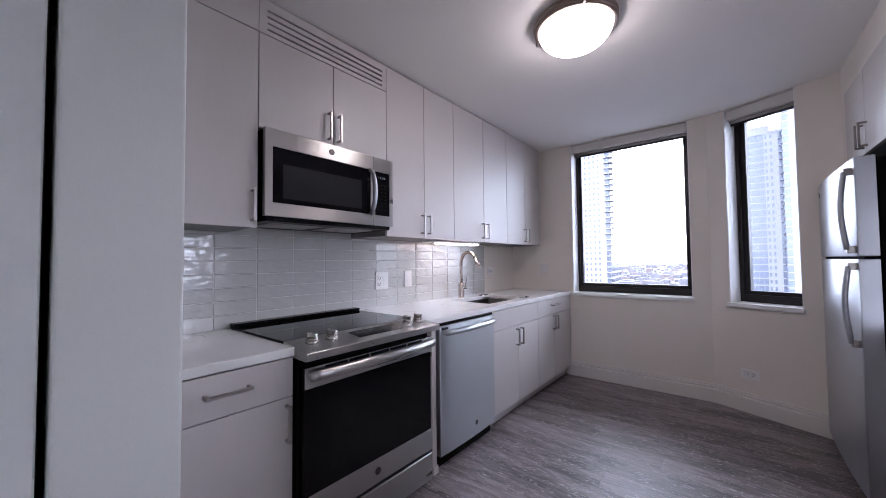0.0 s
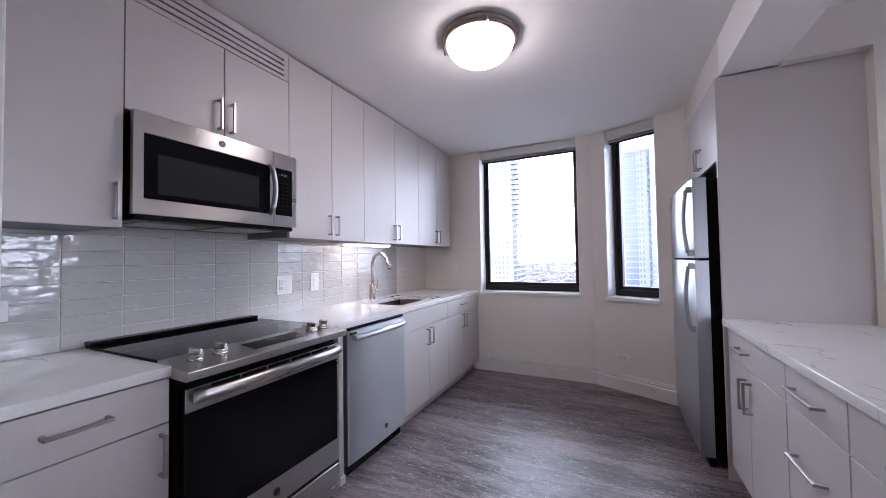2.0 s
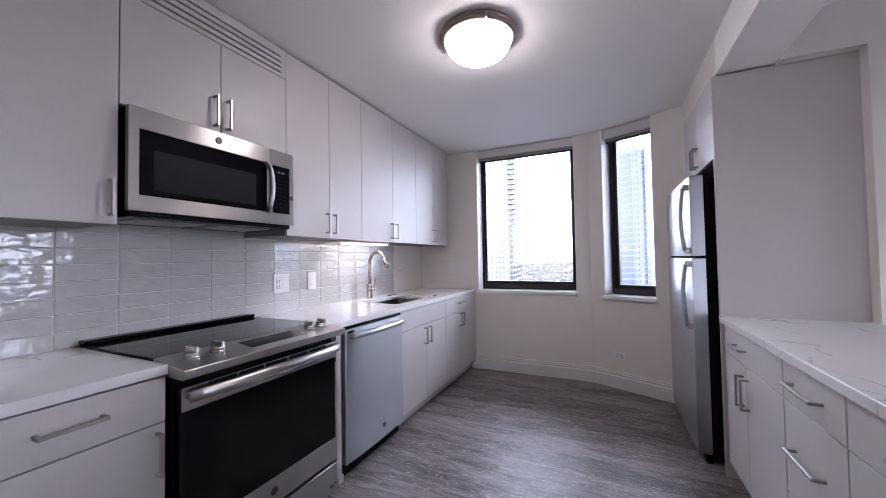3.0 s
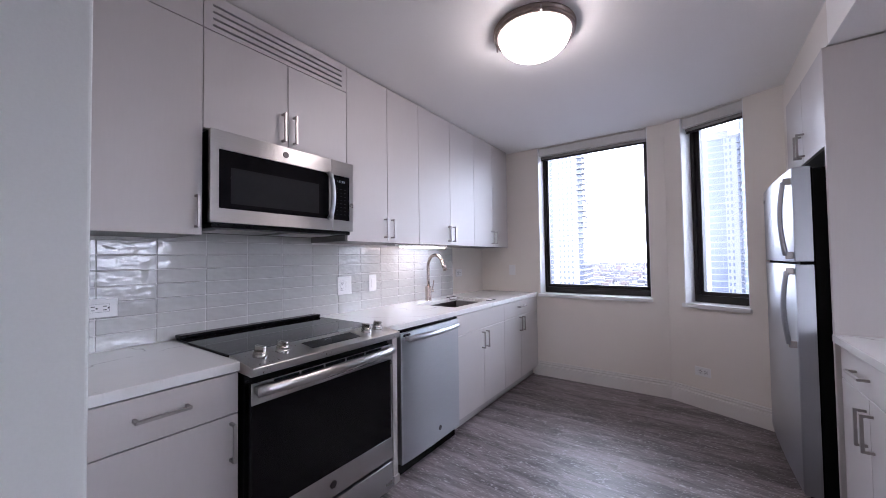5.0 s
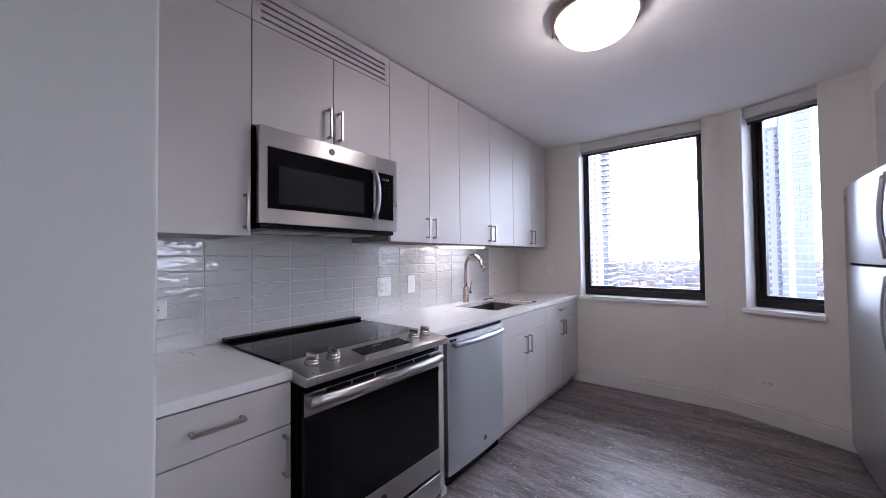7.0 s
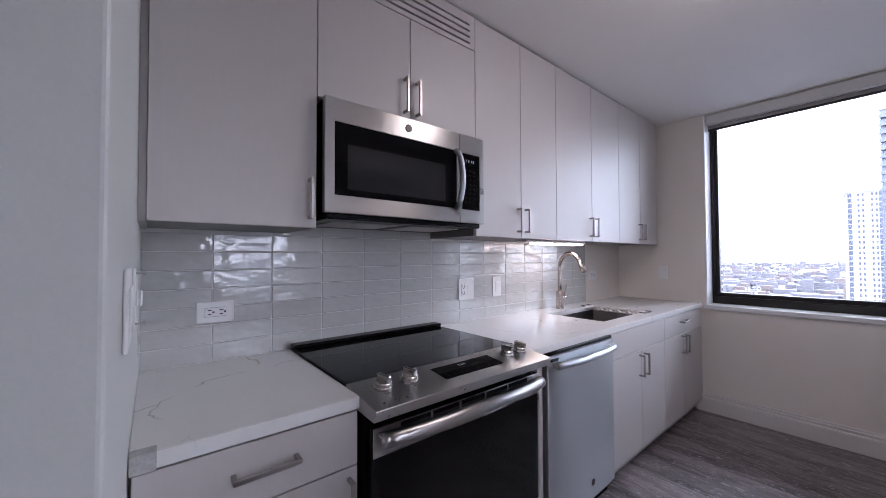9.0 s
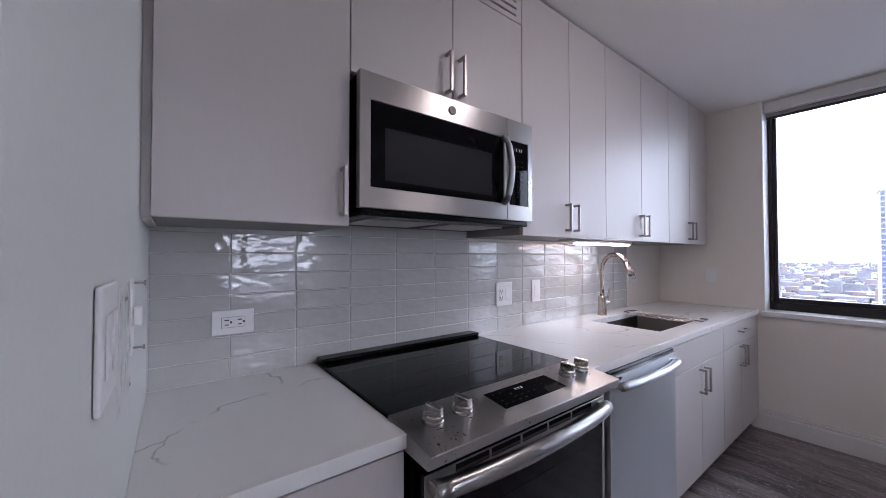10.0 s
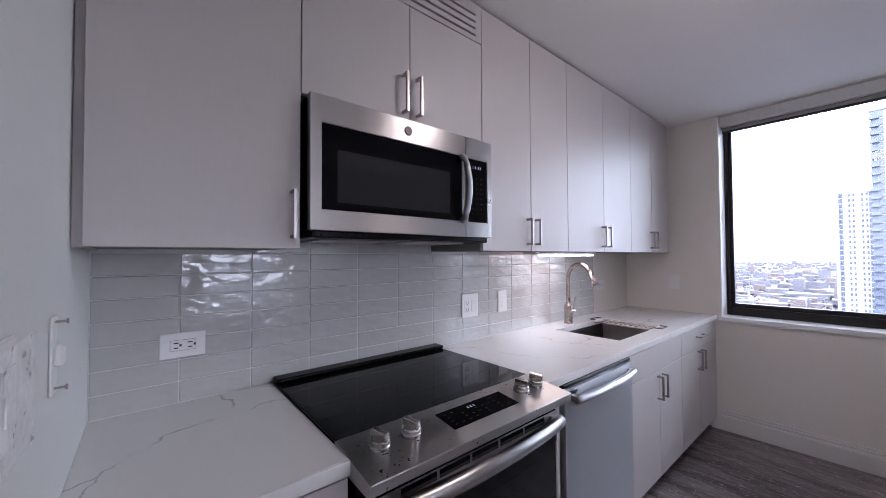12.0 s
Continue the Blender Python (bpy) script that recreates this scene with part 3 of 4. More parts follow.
# sink, rack, faucet
s = thing("sink", "undermount stainless steel single-bowl sink", "sink")
t = 0.003
zb = TOP - 0.032 - 0.21
bm = bmesh.new()
ring = lambda e, zz: [bm.verts.new(p) for p in ((SX0 - e, SY0 - e, zz), (SX1 + e, SY0 - e, zz), (SX1 + e, SY1 + e, zz), (SX0 - e, SY1 + e, zz))]
r0, r1, r2 = ring(0.02, TOP - 0.0335), ring(-0.003, TOP - 0.0335), ring(-0.012, zb)
for p, q in ((r0, r1), (r1, r2)):
    for k in range(4):
        bm.faces.new((p[k], p[(k + 1) % 4], q[(k + 1) % 4], q[k]))
bm.faces.new(r2)
bmesh.ops.recalc_face_normals(bm, faces=bm.faces[:])
bowl = part("bowl", bm, M_SINK, s)
part("drain", lathe([(0, zb + 0.002), (0.035, zb + 0.002), (0.045, zb + 0.005), (0.045, zb + 0.001)], 24), M_NICKEL, s, "round drain", True, pose((SX0 + SX1) / 2, (SY0 + SY1) / 2, 0))

rk = thing("drying_rack", "steel drying rack hung in the end of the sink", "rack")
RZ = TOP - 0.013
for i in range(12):
    x = 0.148 + i * 0.0331
    bm = bmesh.new()
    rod(bm, (x, 2.160, RZ), (x, 2.272, RZ), 0.0042, 8)
    part("rod", bm, M_NICKEL, rk)
for y in (2.158, 2.216, 2.274):
    part("rail", tube([(0.134, y, RZ + 0.001), (0.526, y, RZ + 0.001)], 0.0045, 8), M_NICKEL, rk)
for x, o in ((0.134, -1), (0.526, 1)):
    part("end_rest", boxes((x - 0.003, x + 0.003, 2.150, 2.278, RZ - 0.006, TOP + 0.004), bevel=0.002), M_SHADE, rk, "grey silicone end rest")
    loop = [(x, 2.160, TOP + 0.004), (x + o * 0.038, 2.160, TOP + 0.004), (x + o * 0.044, 2.170, TOP + 0.004), (x + o * 0.044, 2.258, TOP + 0.004), (x + o * 0.038, 2.268, TOP + 0.004), (x, 2.268, TOP + 0.004)]
    part("wire_handle", tube(loop, 0.0034, 8), M_SINK, rk, "dark wire handle")

fc = thing("faucet", "warm brushed nickel pull-down gooseneck kitchen faucet", "faucet", m=pose(0.062, 1.918, TOP, 0, 0, -8))
part("base", lathe([(0, 0), (0.031, 0), (0.031, 0.004), (0.028, 0.008), (0.028, 0.126), (0.024, 0.132), (0, 0.132)], 28), M_WARMNICKEL, fc, smooth=False)
arc = [(0, 0, 0.12), (0, 0, 0.20), (0, 0, 0.30)] + [(0.095 - 0.095 * math.cos(a), 0, 0.315 + 0.100 * math.sin(a)) for a in [radians(k) for k in range(0, 151, 10)]]
part("spout", tube(arc, 0.0145, 16), M_WARMNICKEL, fc, smooth=True)
ex, ez = arc[-1][0], arc[-1][2]
bm = bmesh.new()
rod(bm, (ex, 0, ez), (ex + 0.040, 0, ez - 0.085), 0.0165, 20, 0.0195)
sp = part("spray_head", bm, M_WARMNICKEL, fc, smooth=True)
part("spray_button", boxes((ex + 0.030, ex + 0.039, -0.005, 0.005, ez - 0.050, ez - 0.032), bevel=0.002), M_BLACK, sp, "black spray button")
bm = bmesh.new()
rod(bm, (0.0, 0.02, 0.085), (0.0, 0.062, 0.085), 0.013, 18)
lv = part("valve", bm, M_WARMNICKEL, fc)
bm = bmesh.new()
rod(bm, (0.0, 0.052, 0.090), (0.012, 0.062, 0.185), 0.006, 10, 0.0045)
part("lever", bm, M_WARMNICKEL, lv)

# ---- microwave ----
mw = thing("microwave", "over-the-range stainless steel microwave oven", "microwave")
MX = 0.390
part("body", boxes((W + 0.002, 0.3625, -0.004, 0.755, 1.446, 1.846), bevel=0.002), M_BLACK, mw, "black painted case")
bot = part("underside", boxes((W + 0.01, 0.378, 0.004, 0.752, 1.419, 1.444), bevel=0.006, segs=2), M_BLACK, mw, "black underside with grease filters")
for y0 in (0.06, 0.40):
    part("grease_filter", boxes((0.08, 0.30, y0, y0 + 0.28, 1.4155, 1.4185), bevel=0.001), M_NICKEL, bot)
door = part("door", ring_frame(0.364, MX, (-0.009, 0.6125, 1.441, 1.847), (0.026, 0.596, 1.504, 1.764), 0.0015), M_STEEL, mw, "brushed stainless door frame")
part("door_glass", boxes((0.366, MX - 0.003, 0.0265, 0.5955, 1.5045, 1.7635), bevel=0.001), M_BLACKGLASS, door, "black glass door")
part("viewing_screen", boxes((MX - 0.003, MX - 0.0022, 0.075, 0.530, 1.528, 1.690)), material("perforated_screen", (0.017, 0.017, 0.019), 0.12, spread=0.05, fine=30, spec=0.4), door, "dark perforated viewing screen")
part("badge", lathe([(0, 0), (0.0155, 0), (0.0155, 0.003), (0.013, 0.0035), (0, 0.003)], 24), M_SINK, door, "round plain badge", m=pose(MX, 0.335, 1.806, 0, 90, 0))
hp = [(MX, 0.592, 1.505), (MX + 0.022, 0.592, 1.520)] + [(MX + 0.022 + 0.022 * math.sin(radians(a)), 0.592, 1.52 + 0.225 * a / 180) for a in range(15, 180, 15)] + [(MX + 0.022, 0.592, 1.745), (MX, 0.592, 1.762)]
part("door_handle", tube(hp, 0.013, 14), M_STEELV, door, "bowed stainless handle", True)
cp = part("control_panel", ring_frame(0.364, MX, (0.6145, 0.767, 1.441, 1.847), (0.628, 0.740, 1.502, 1.762), 0.0015), M_STEEL, mw, "stainless control column")
part("touch_panel", boxes((0.366, MX - 0.002, 0.6285, 0.7395, 1.5025, 1.7615), bevel=0.001), M_BLACKGLASS, cp, "black touch panel")
for i, yy in enumerate((0.655, 0.667, 0.685, 0.697)):
    part("display_digit", boxes((MX - 0.002, MX - 0.0014, yy, yy + (0.0022 if i == 0 else 0.007), 1.722, 1.734)), M_LED, cp)
for r in range(8):
    for k in range(3):
        part("key_mark", boxes((MX - 0.002, MX - 0.0015, 0.646 + k * 0.027, 0.657 + k * 0.027, 1.535 + r * 0.021, 1.5375 + r * 0.021)), M_INK, cp)

# ---- range ----
rg = thing("range", "slide-in stainless steel electric range with black glass cooktop", "range")
RY0, RY1, RX = 0.006, 0.778, 0.690
part("case", boxes((W + 0.01, 0.655, RY0 + 0.002, RY1 - 0.002, 0.03, 0.858)), M_BLACK, rg, "black side case")
part("cooktop", boxes((W + 0.02, 0.556, 0.0, 0.781, TOP + 0.001, TOP + 0.009), bevel=0.002, segs=2), M_BLACKGLASS, rg, "black ceramic glass cooktop")
part("back_trim", boxes((W + 0.010, 0.045, -0.002, 0.783, TOP + 0.0095, TOP + 0.027), bevel=0.007, segs=3), M_BLACK, rg, "raised black rear trim")
E4 = [(0.556, TOP + 0.010), (0.7405, TOP - 0.0124), (0.742, TOP - 0.0145), (0.737, TOP - 0.042), (0.730, TOP - 0.046), (0.556, TOP - 0.040)]
bm = bmesh.new()
fa, fb = [bm.verts.new((x, -0.004, zz)) for x, zz in E4], [bm.verts.new((x, 0.785, zz)) for x, zz in E4]
for i in range(6):
    bm.faces.new((fa[i], fa[(i + 1) % 6], fb[(i + 1) % 6], fb[i]))
bm.faces.new(fa[::-1])
bm.faces.new(fb)
bmesh.ops.recalc_face_normals(bm, faces=bm.faces[:])
panel = part("control_panel", bm, M_SOILED, rg, "sloping brushed stainless control panel")
SL = math.degrees(math.atan2(0.022, 0.179))


def on_panel(x, y, lift=0.0):
    return pose(x, y, TOP + 0.010 - (x - 0.556) * 0.022 / 0.179 + lift, 0, SL, 0)


part("touch_display", boxes((-0.045, 0.045, -0.140, 0.140, -0.002, 0.0012), bevel=0.0006), M_BLACKGLASS, panel, "black touch display", m=on_panel(0.640, 0.425))
for i in range(3):
    part("display_digit", boxes((-0.028, -0.018, -0.03 + i * 0.013, -0.0235 + i * 0.013, 0.0012, 0.0016)), M_LED, panel, m=on_panel(0.640, 0.425))
for r in range(4):
    for k in range(9):
        if (r > 0 or k < 2 or k > 6) and (3 * r + 5 * k) % 7 not in (1, 4):
            part("key_mark", boxes((-0.028 + r * 0.018, -0.0255 + r * 0.018, -0.122 + k * 0.028, -0.113 + k * 0.028, 0.0012, 0.0015)), M_INK, panel, m=on_panel(0.640, 0.425))
for y in (0.078, 0.172, 0.640, 0.722):
    k = part("knob", lathe([(0, 0.0005), (0.0275, 0.0005), (0.0275, 0.009), (0.0255, 0.011), (0.0255, 0.020), (0.022, 0.023), (0, 0.023)], 32), M_KNOB, panel, "round stainless burner knob", m=on_panel(0.634, y))
    part("grip", boxes((-0.024, 0.024, -0.0075, 0.0075, 0.020, 0.043), bevel=0.003, segs=2), M_KNOB, k, m=pose(0, 0, 0, 0, 0, 18))
    part("index_mark", boxes((0.032, 0.036, -0.004, 0.004, 0.0003, 0.0008)), M_INK, k)
dr = part("oven_door", boxes((0.657, RX - 0.002, RY0 + 0.010, RY1 - 0.004, 0.190, 0.806), bevel=0.002), M_OVENGLASS, rg, "black glass oven door")
part("top_rail", boxes((RX - 0.003, RX, RY0 + 0.010, RY1 - 0.004, 0.724, 0.806), bevel=0.001), M_STEEL, dr, "brushed stainless rail")
part("bottom_rail", boxes((RX - 0.003, RX, RY0 + 0.010, RY1 - 0.004, 0.190, 0.303), bevel=0.001), M_STEEL, dr, "brushed stainless rail")
part("side_trim", boxes((RX - 0.003, RX, RY1 - 0.013, RY1 - 0.004, 0.3035, 0.7235), bevel=0.0008), M_STEEL, dr, "thin stainless edge")
part("inner_window", boxes((RX - 0.0021, RX - 0.0015, 0.13, 0.66, 0.36, 0.66)), material("oven_window_screen", (0.006, 0.006, 0.006), 0.1, spec=0.25, spread=0.2, fine=200), dr)
for i in range(5):
    y0 = 0.105 + i * 0.120
    # flat black strip on the rail in place of a shaded opening
    vs = part("vent_slot", boxes((RX - 0.0004, RX + 0.0004, y0, y0 + 0.111, 0.780, 0.802)), M_DARK, dr, "vent slot with its shade drawn as a black strip")
    part("slot_lip", boxes((RX + 0.0004, RX + 0.0012, y0, y0 + 0.111, 0.782, 0.790), bevel=0.0003), M_SINK, vs)
hb = [(RX + 0.024 + 0.030 * math.sin(math.pi * i / 20) ** 0.8, 0.030 + i * 0.0362, 0.781) for i in range(21)]
hd = part("oven_handle", tube(hb, 0.0215, 18, 1.08), M_STEEL, dr, "bowed stainless bar handle", True)
for y in (0.040, 0.744):
    part("handle_post", boxes((RX - 0.001, RX + 0.032, y - 0.014, y + 0.014, 0.767, 0.795), bevel=0.004, segs=2), M_STEEL, hd)
part("badge", lathe([(0, 0), (0.017, 0), (0.017, 0.002), (0.014, 0.003), (0, 0.0025)], 24), M_SINK, dr, "round plain badge", m=pose(RX, 0.385, 0.247, 0, 90, 0))
part("storage_drawer", boxes((0.657, RX, RY0 + 0.010, RY1 - 0.004, 0.028, 0.172), bevel=0.003), M_STEEL, rg, "stainless storage drawer")
for x in (0.60, 0.10):
    for y in (0.05, 0.73):
        bm = bmesh.new()
        rod(bm, (x, y, 0.0), (x, y, 0.032), 0.018, 12)
        part("foot", bm, M_RUBBER, rg)

# ---- dishwasher ----
dw = thing("dishwasher", "stainless steel dishwasher with a bowed bar handle", "dishwasher")
DX = 0.662
part("tub", boxes((W + 0.02, 0.615, 0.884, 1.494, 0.0, 0.855)), M_BLACK, dw)
bm = bmesh.new()
cols = 40
outl = [(0.617, 0.884)] + [(DX - 0.008 + 0.012 * math.sin(math.pi * min(max(i / cols, 0.03), 0.97)) ** 0.5, 0.884 + 0.610 * i / cols) for i in range(cols + 1)] + [(0.617, 1.494)]
a, b2 = [bm.verts.new((x, y, 0.082)) for x, y in outl], [bm.verts.new((x, y, 0.838)) for x, y in outl]
for i in range(len(outl)):
    j = (i + 1) % len(outl)
    bm.faces.new((a[i], a[j], b2[j], b2[i]))
bm.faces.new(a[::-1])
bm.faces.new(b2)
bmesh.ops.recalc_face_normals(bm, faces=bm.faces[:])
dd = part("door", bm, M_STEELV, dw, "brushed stainless door")
part("control_strip", boxes((0.617, DX - 0.012, 0.886, 1.492, 0.8385, 0.854), bevel=0.002), M_BLACKGLASS, dw, "black top control strip")
hb = [(DX + 0.020 + 0.022 * math.sin(math.pi * i / 20) ** 0.8, 0.925 + i * 0.0264, 0.800) for i in range(21)]
hd = part("handle", tube(hb, 0.0175, 16), M_STEELV, dd, "bowed stainless bar handle", True)
for y in (0.932, 1.446):
    part("handle_post", boxes((DX - 0.006, DX + 0.026, y - 0.011, y + 0.011, 0.788, 0.812), bevel=0.004, segs=2), M_STEEL, hd)
part("badge", lathe([(0, 0), (0.016, 0), (0.016, 0.002), (0.013, 0.003), (0, 0.0025)], 24), M_SINK, dd, "round plain badge", m=pose(DX + 0.003, 1.250, 0.160, 0, 90, 0))
nm = part("name_plate", boxes((DX - 0.004, DX - 0.0005, 0.905, 0.975, 0.815, 0.828)), M_BLACK, dd, "small dark label")
part("lettering_bar", boxes((DX - 0.0005, DX + 0.0003, 0.912, 0.968, 0.8195, 0.8235)), M_INK, nm)
part("kick_plate", boxes((0.55, 0.565, 0.886, 1.492, 0.0, 0.080)), M_BLACK, dw, "black kick plate")

# ---- fridge, its cabinet and tall panel ----
fr = thing("refrigerator", "stainless steel top-freezer refrigerator in a recess", "refrigerator")
FX, FY0, FY1, FTOP, FS = 2.472, 1.865, 2.800, 1.715, 1.222
part("case", boxes((FX + 0.085, 3.22, FY0 + 0.004, FY1 - 0.004, 0.03, FTOP - 0.012), bevel=0.004), material("fridge_side", (0.006, 0.006, 0.006), 0.5, spec=0.15, spread=0.1), fr, "dark grey case")


def bowed_door(name, z0, z1):
    bm = bmesh.new()
    pts = [(FX + 0.078, FY0)] + [(FX + 0.018 - 0.018 * math.sin(math.pi * (0.06 + 0.88 * i / 36)) ** 0.6, FY0 + (FY1 - FY0) * i / 36) for i in range(37)] + [(FX + 0.078, FY1)]
    lo, hi = [bm.verts.new((x, y, z0)) for x, y in pts], [bm.verts.new((x, y, z1)) for x, y in pts]
    for i in range(len(pts)):
        j = (i + 1) % len(pts)
        bm.faces.new((lo[i], lo[j], hi[j], hi[i]))
    bm.faces.new(lo[::-1])
    bm.faces.new(hi)
    bmesh.ops.recalc_face_normals(bm, faces=bm.faces[:])
    edges = [e for e in bm.edges if abs(e.verts[0].co.z - e.verts[1].co.z) < 1e-5]
    bmesh.ops.bevel(bm, geom=edges, offset=0.004, segments=2, profile=0.5, affect="EDGES")
    return soften(part(name, bm, M_FRIDGE, fr, "brushed stainless door"), -1)


top = bowed_door("freezer_door", FS + 0.007, FTOP)
low_door = bowed_door("fresh_food_door", 0.055, FS - 0.007)
part("gasket", boxes((FX + 0.03, FX + 0.086, FY0 + 0.008, FY1 - 0.008, 0.06, FTOP - 0.006)), M_DARK, fr, "dark door gasket")


def fridge_handle(parent, z0, z1):
    n = 14
    pts = [(FX - 0.019 - 0.017 * math.sin(math.pi * i / n), FY0 + 0.040, z0 + (z1 - z0) * i / n) for i in range(n + 1)]
    h = part("handle", tube(pts, 0.0120, 14), M_FRIDGE, parent, "bowed stainless handle", True)
    for zz in (z0, z1):
        part("handle_mount", boxes((FX - 0.022, FX + 0.012, FY0 + 0.030, FY0 + 0.050, zz - 0.018, zz + 0.018), bevel=0.004, segs=2), M_NICKEL, h)


fridge_handle(top, 1.262, 1.650)
fridge_handle(low_door, 0.800, 1.180)
part("badge", lathe([(0, 0), (0.016, 0), (0.016, 0.003), (0, 0.003)], 24), M_NICKEL, top, "round plain badge", m=pose(FX + 0.004, 2.715, 1.640, 0, -90, 0))
part("hinge_cap", boxes((FX + 0.03, FX + 0.12, FY1 - 0.10, FY1 - 0.02, FTOP - 0.011, FTOP + 0.012), bevel=0.004), M_BLACK, fr)
part("base_grille", boxes((FX + 0.05, FX + 0.08, FY0 + 0.01, FY1 - 0.01, 0.0, 0.052)), M_BLACK, fr, "black base grille")

tp = thing("tall_panel", "tall greige laminate end panel beside the refrigerator", "panel")
part("board", boxes((2.5865, 3.29, 1.757, 1.777, 0.0, 2.252), bevel=0.001), M_CAB, tp)
part("edge_band", boxes((2.585, 2.586, 1.757, 1.777, 0.0, 2.252)), M_CAB, tp)
u = thing("fridge_cabinet", "greige two-door cabinet above the refrigerator", "cabinet", "wall cabinets")
part("body", boxes((FRX + 0.002, 3.28, 1.779, 2.595, 1.790, 2.258)), M_CABIN, u)
d = front("door", u, FRX - 0.018, 1.779, 2.187, 1.785, 2.256, side=-1)
pull(d, FRX - 0.018, 2.153, 1.885, 0.135, side=-1)
d = front("door", u, FRX - 0.018, 2.187, 2.595, 1.785, 2.256, side=-1)
pull(d, FRX - 0.018, 2.221, 1.885, 0.135, side=-1)
structure("wall_pier", boxes((FRX, 3.30, 2.815, 2.95, 0.0, 2.262), (FRX, 3.30, 2.597, 2.815, 1.79, 2.262)), M_WALL, "painted pier beside the refrigerator", "wall")

# ---- peninsula ----
PF, PK = 2.600, 3.26


def pen_unit(label, y0, y1):
    p = thing("base_cabinet", label, "cabinet", "peninsula cabinets")
    part("body", boxes((PF + 0.021, PK, y0 + 0.001, y1 - 0.001, KICK, TOP - 0.034)), M_CABIN, p)
    part("toe_kick", boxes((PF + 0.065, PK - 0.03, y0, y1, 0.0, KICK - 0.001)), M_TOE, p, "greige recessed toe kick")
    return p


p = pen_unit("greige peninsula cabinet with one drawer over two doors", 1.022, 1.754)
d = front("drawer", p, PF, 1.024, 1.742, DB, DT, side=-1)
pull(d, PF, 1.480, 0.775, 0.150, upright=False, side=-1)
d = front("door", p, PF, 1.428, 1.742, KICK, DB, side=-1)
pull(d, PF, 1.462, 0.575, 0.148, side=-1)
d = front("door", p, PF, 1.024, 1.428, KICK, DB, side=-1)
pull(d, PF, 1.394, 0.575, 0.148, side=-1)
p = pen_unit("greige peninsula cabinet with three drawers", 0.632, 1.022)
for z0, z1, zh in ((DB, DT, 0.775), (0.362, DB, 0.545), (KICK, 0.362, 0.260)):
    d = front("drawer", p, PF, 0.634, 1.022, z0, z1, side=-1)
    pull(d, PF, 0.845, zh, 0.200, upright=False, side=-1)
p = pen_unit("greige peninsula cabinet with a drawer over a door", 0.05, 0.632)
d = front("drawer", p, PF, 0.052, 0.632, DB, DT, side=-1)
pull(d, PF, 0.34, 0.775, 0.150, upright=False, side=-1)
front("door", p, PF, 0.052, 0.632, KICK, DB, side=-1)
c = thing("countertop", "white quartz peninsula countertop with fine grey veins", "countertop")
part("slab", boxes((2.5865, 3.55, 0.03, 1.688, TOP - 0.032, TOP), (2.5865, 3.188, 1.688, 1.756, TOP - 0.032, TOP)), M_QUARTZ, c)
part("front_edge", boxes((2.578, 2.5865, 0.03, 1.756, TOP - 0.034, TOP + 0.0001), bevel=0.002, segs=2), M_QUARTZ, c, "mitred quartz front edge")

# ---- lamps ----
lamp = thing("ceiling_light", "flush-mount dome ceiling light with satin nickel ring, switched on", "ceiling light", m=pose(1.402, 1.130, CEIL))
part("rim", lathe([(0.0, -0.001), (0.208, -0.001), (0.212, -0.005), (0.212, -0.013), (0.203, -0.017), (0.203, -0.021), (0.209, -0.025), (0.209, -0.034), (0.201, -0.041), (0.187, -0.042), (0.182, -0.036)], 64), M_RING, lamp, "brushed nickel ring", True)
part("dome", lathe([(0.1815, -0.036)] + [(0.1815 * math.cos(radians(a)), -0.040 - 0.106 * math.sin(radians(a))) for a in range(0, 91, 6)], 64), M_DOME, lamp, "frosted white glass dome", True)
for a in (60, 180, 300):
    bm = bmesh.new()
    rod(bm, (0.214 * math.cos(radians(a)), 0.214 * math.sin(radians(a)), -0.046), (0.214 * math.cos(radians(a)), 0.214 * math.sin(radians(a)), -0.020), 0.0045, 12)
    part("finial", bm, M_NICKEL, lamp)
ub = thing("under_cabinet_light", "slim white under-cabinet light bar, switched on", "light bar")
part("housing", boxes((0.155, 0.245, 1.285, 1.965, UB - 0.012, UB + 0.001), bevel=0.003), M_PLASTIC, ub)
part("lens", boxes((0.160, 0.240, 1.425, 1.945, UB - 0.024, UB - 0.0125), bevel=0.006, segs=3), M_BAR, ub, "glowing lens")


# ---- outlets and switches; built facing +x ----
def plate(name, label, m, wide, high, devices, category):
    p = thing(name, label, category, "outlets and switches", m)
    part("cover_plate", boxes((0, 0.006, -wide / 2, wide / 2, -high / 2, high / 2), bevel=0.0025, segs=2), M_PLASTIC, p)
    for kind, yc, turn in devices:
        mm = pose(0, yc, 0, turn, 0, 0)
        if kind == "outlet":
            part("insert_gap", boxes((0.006, 0.0063, -0.0173, 0.0173, -0.0343, 0.0343)), M_SLOT, p, m=mm)
            part("receptacle", boxes((0.006, 0.0075, -0.0165, 0.0165, -0.0335, 0.0335), bevel=0.0006), M_PLASTIC, p, m=mm)
            for s0 in (-1, 1):
                part("slot", boxes((0.0075, 0.0080, -0.0095, -0.006, s0 * 0.019 - 0.0055, s0 * 0.019 + 0.0055), (0.0075, 0.0080, 0.006, 0.0095, s0 * 0.019 - 0.0065, s0 * 0.019 + 0.0065),
                                   (0.0075, 0.0080, -0.0035, 0.0035, s0 * 0.019 - 0.015, s0 * 0.019 - 0.009)), M_SLOT, p, m=mm)
        elif kind == "rocker":
            part("rocker", boxes((0.006, 0.0085, -0.0165, 0.0165, -0.0335, 0.0335), bevel=0.001), M_PLASTIC, p, m=mm)
    return p


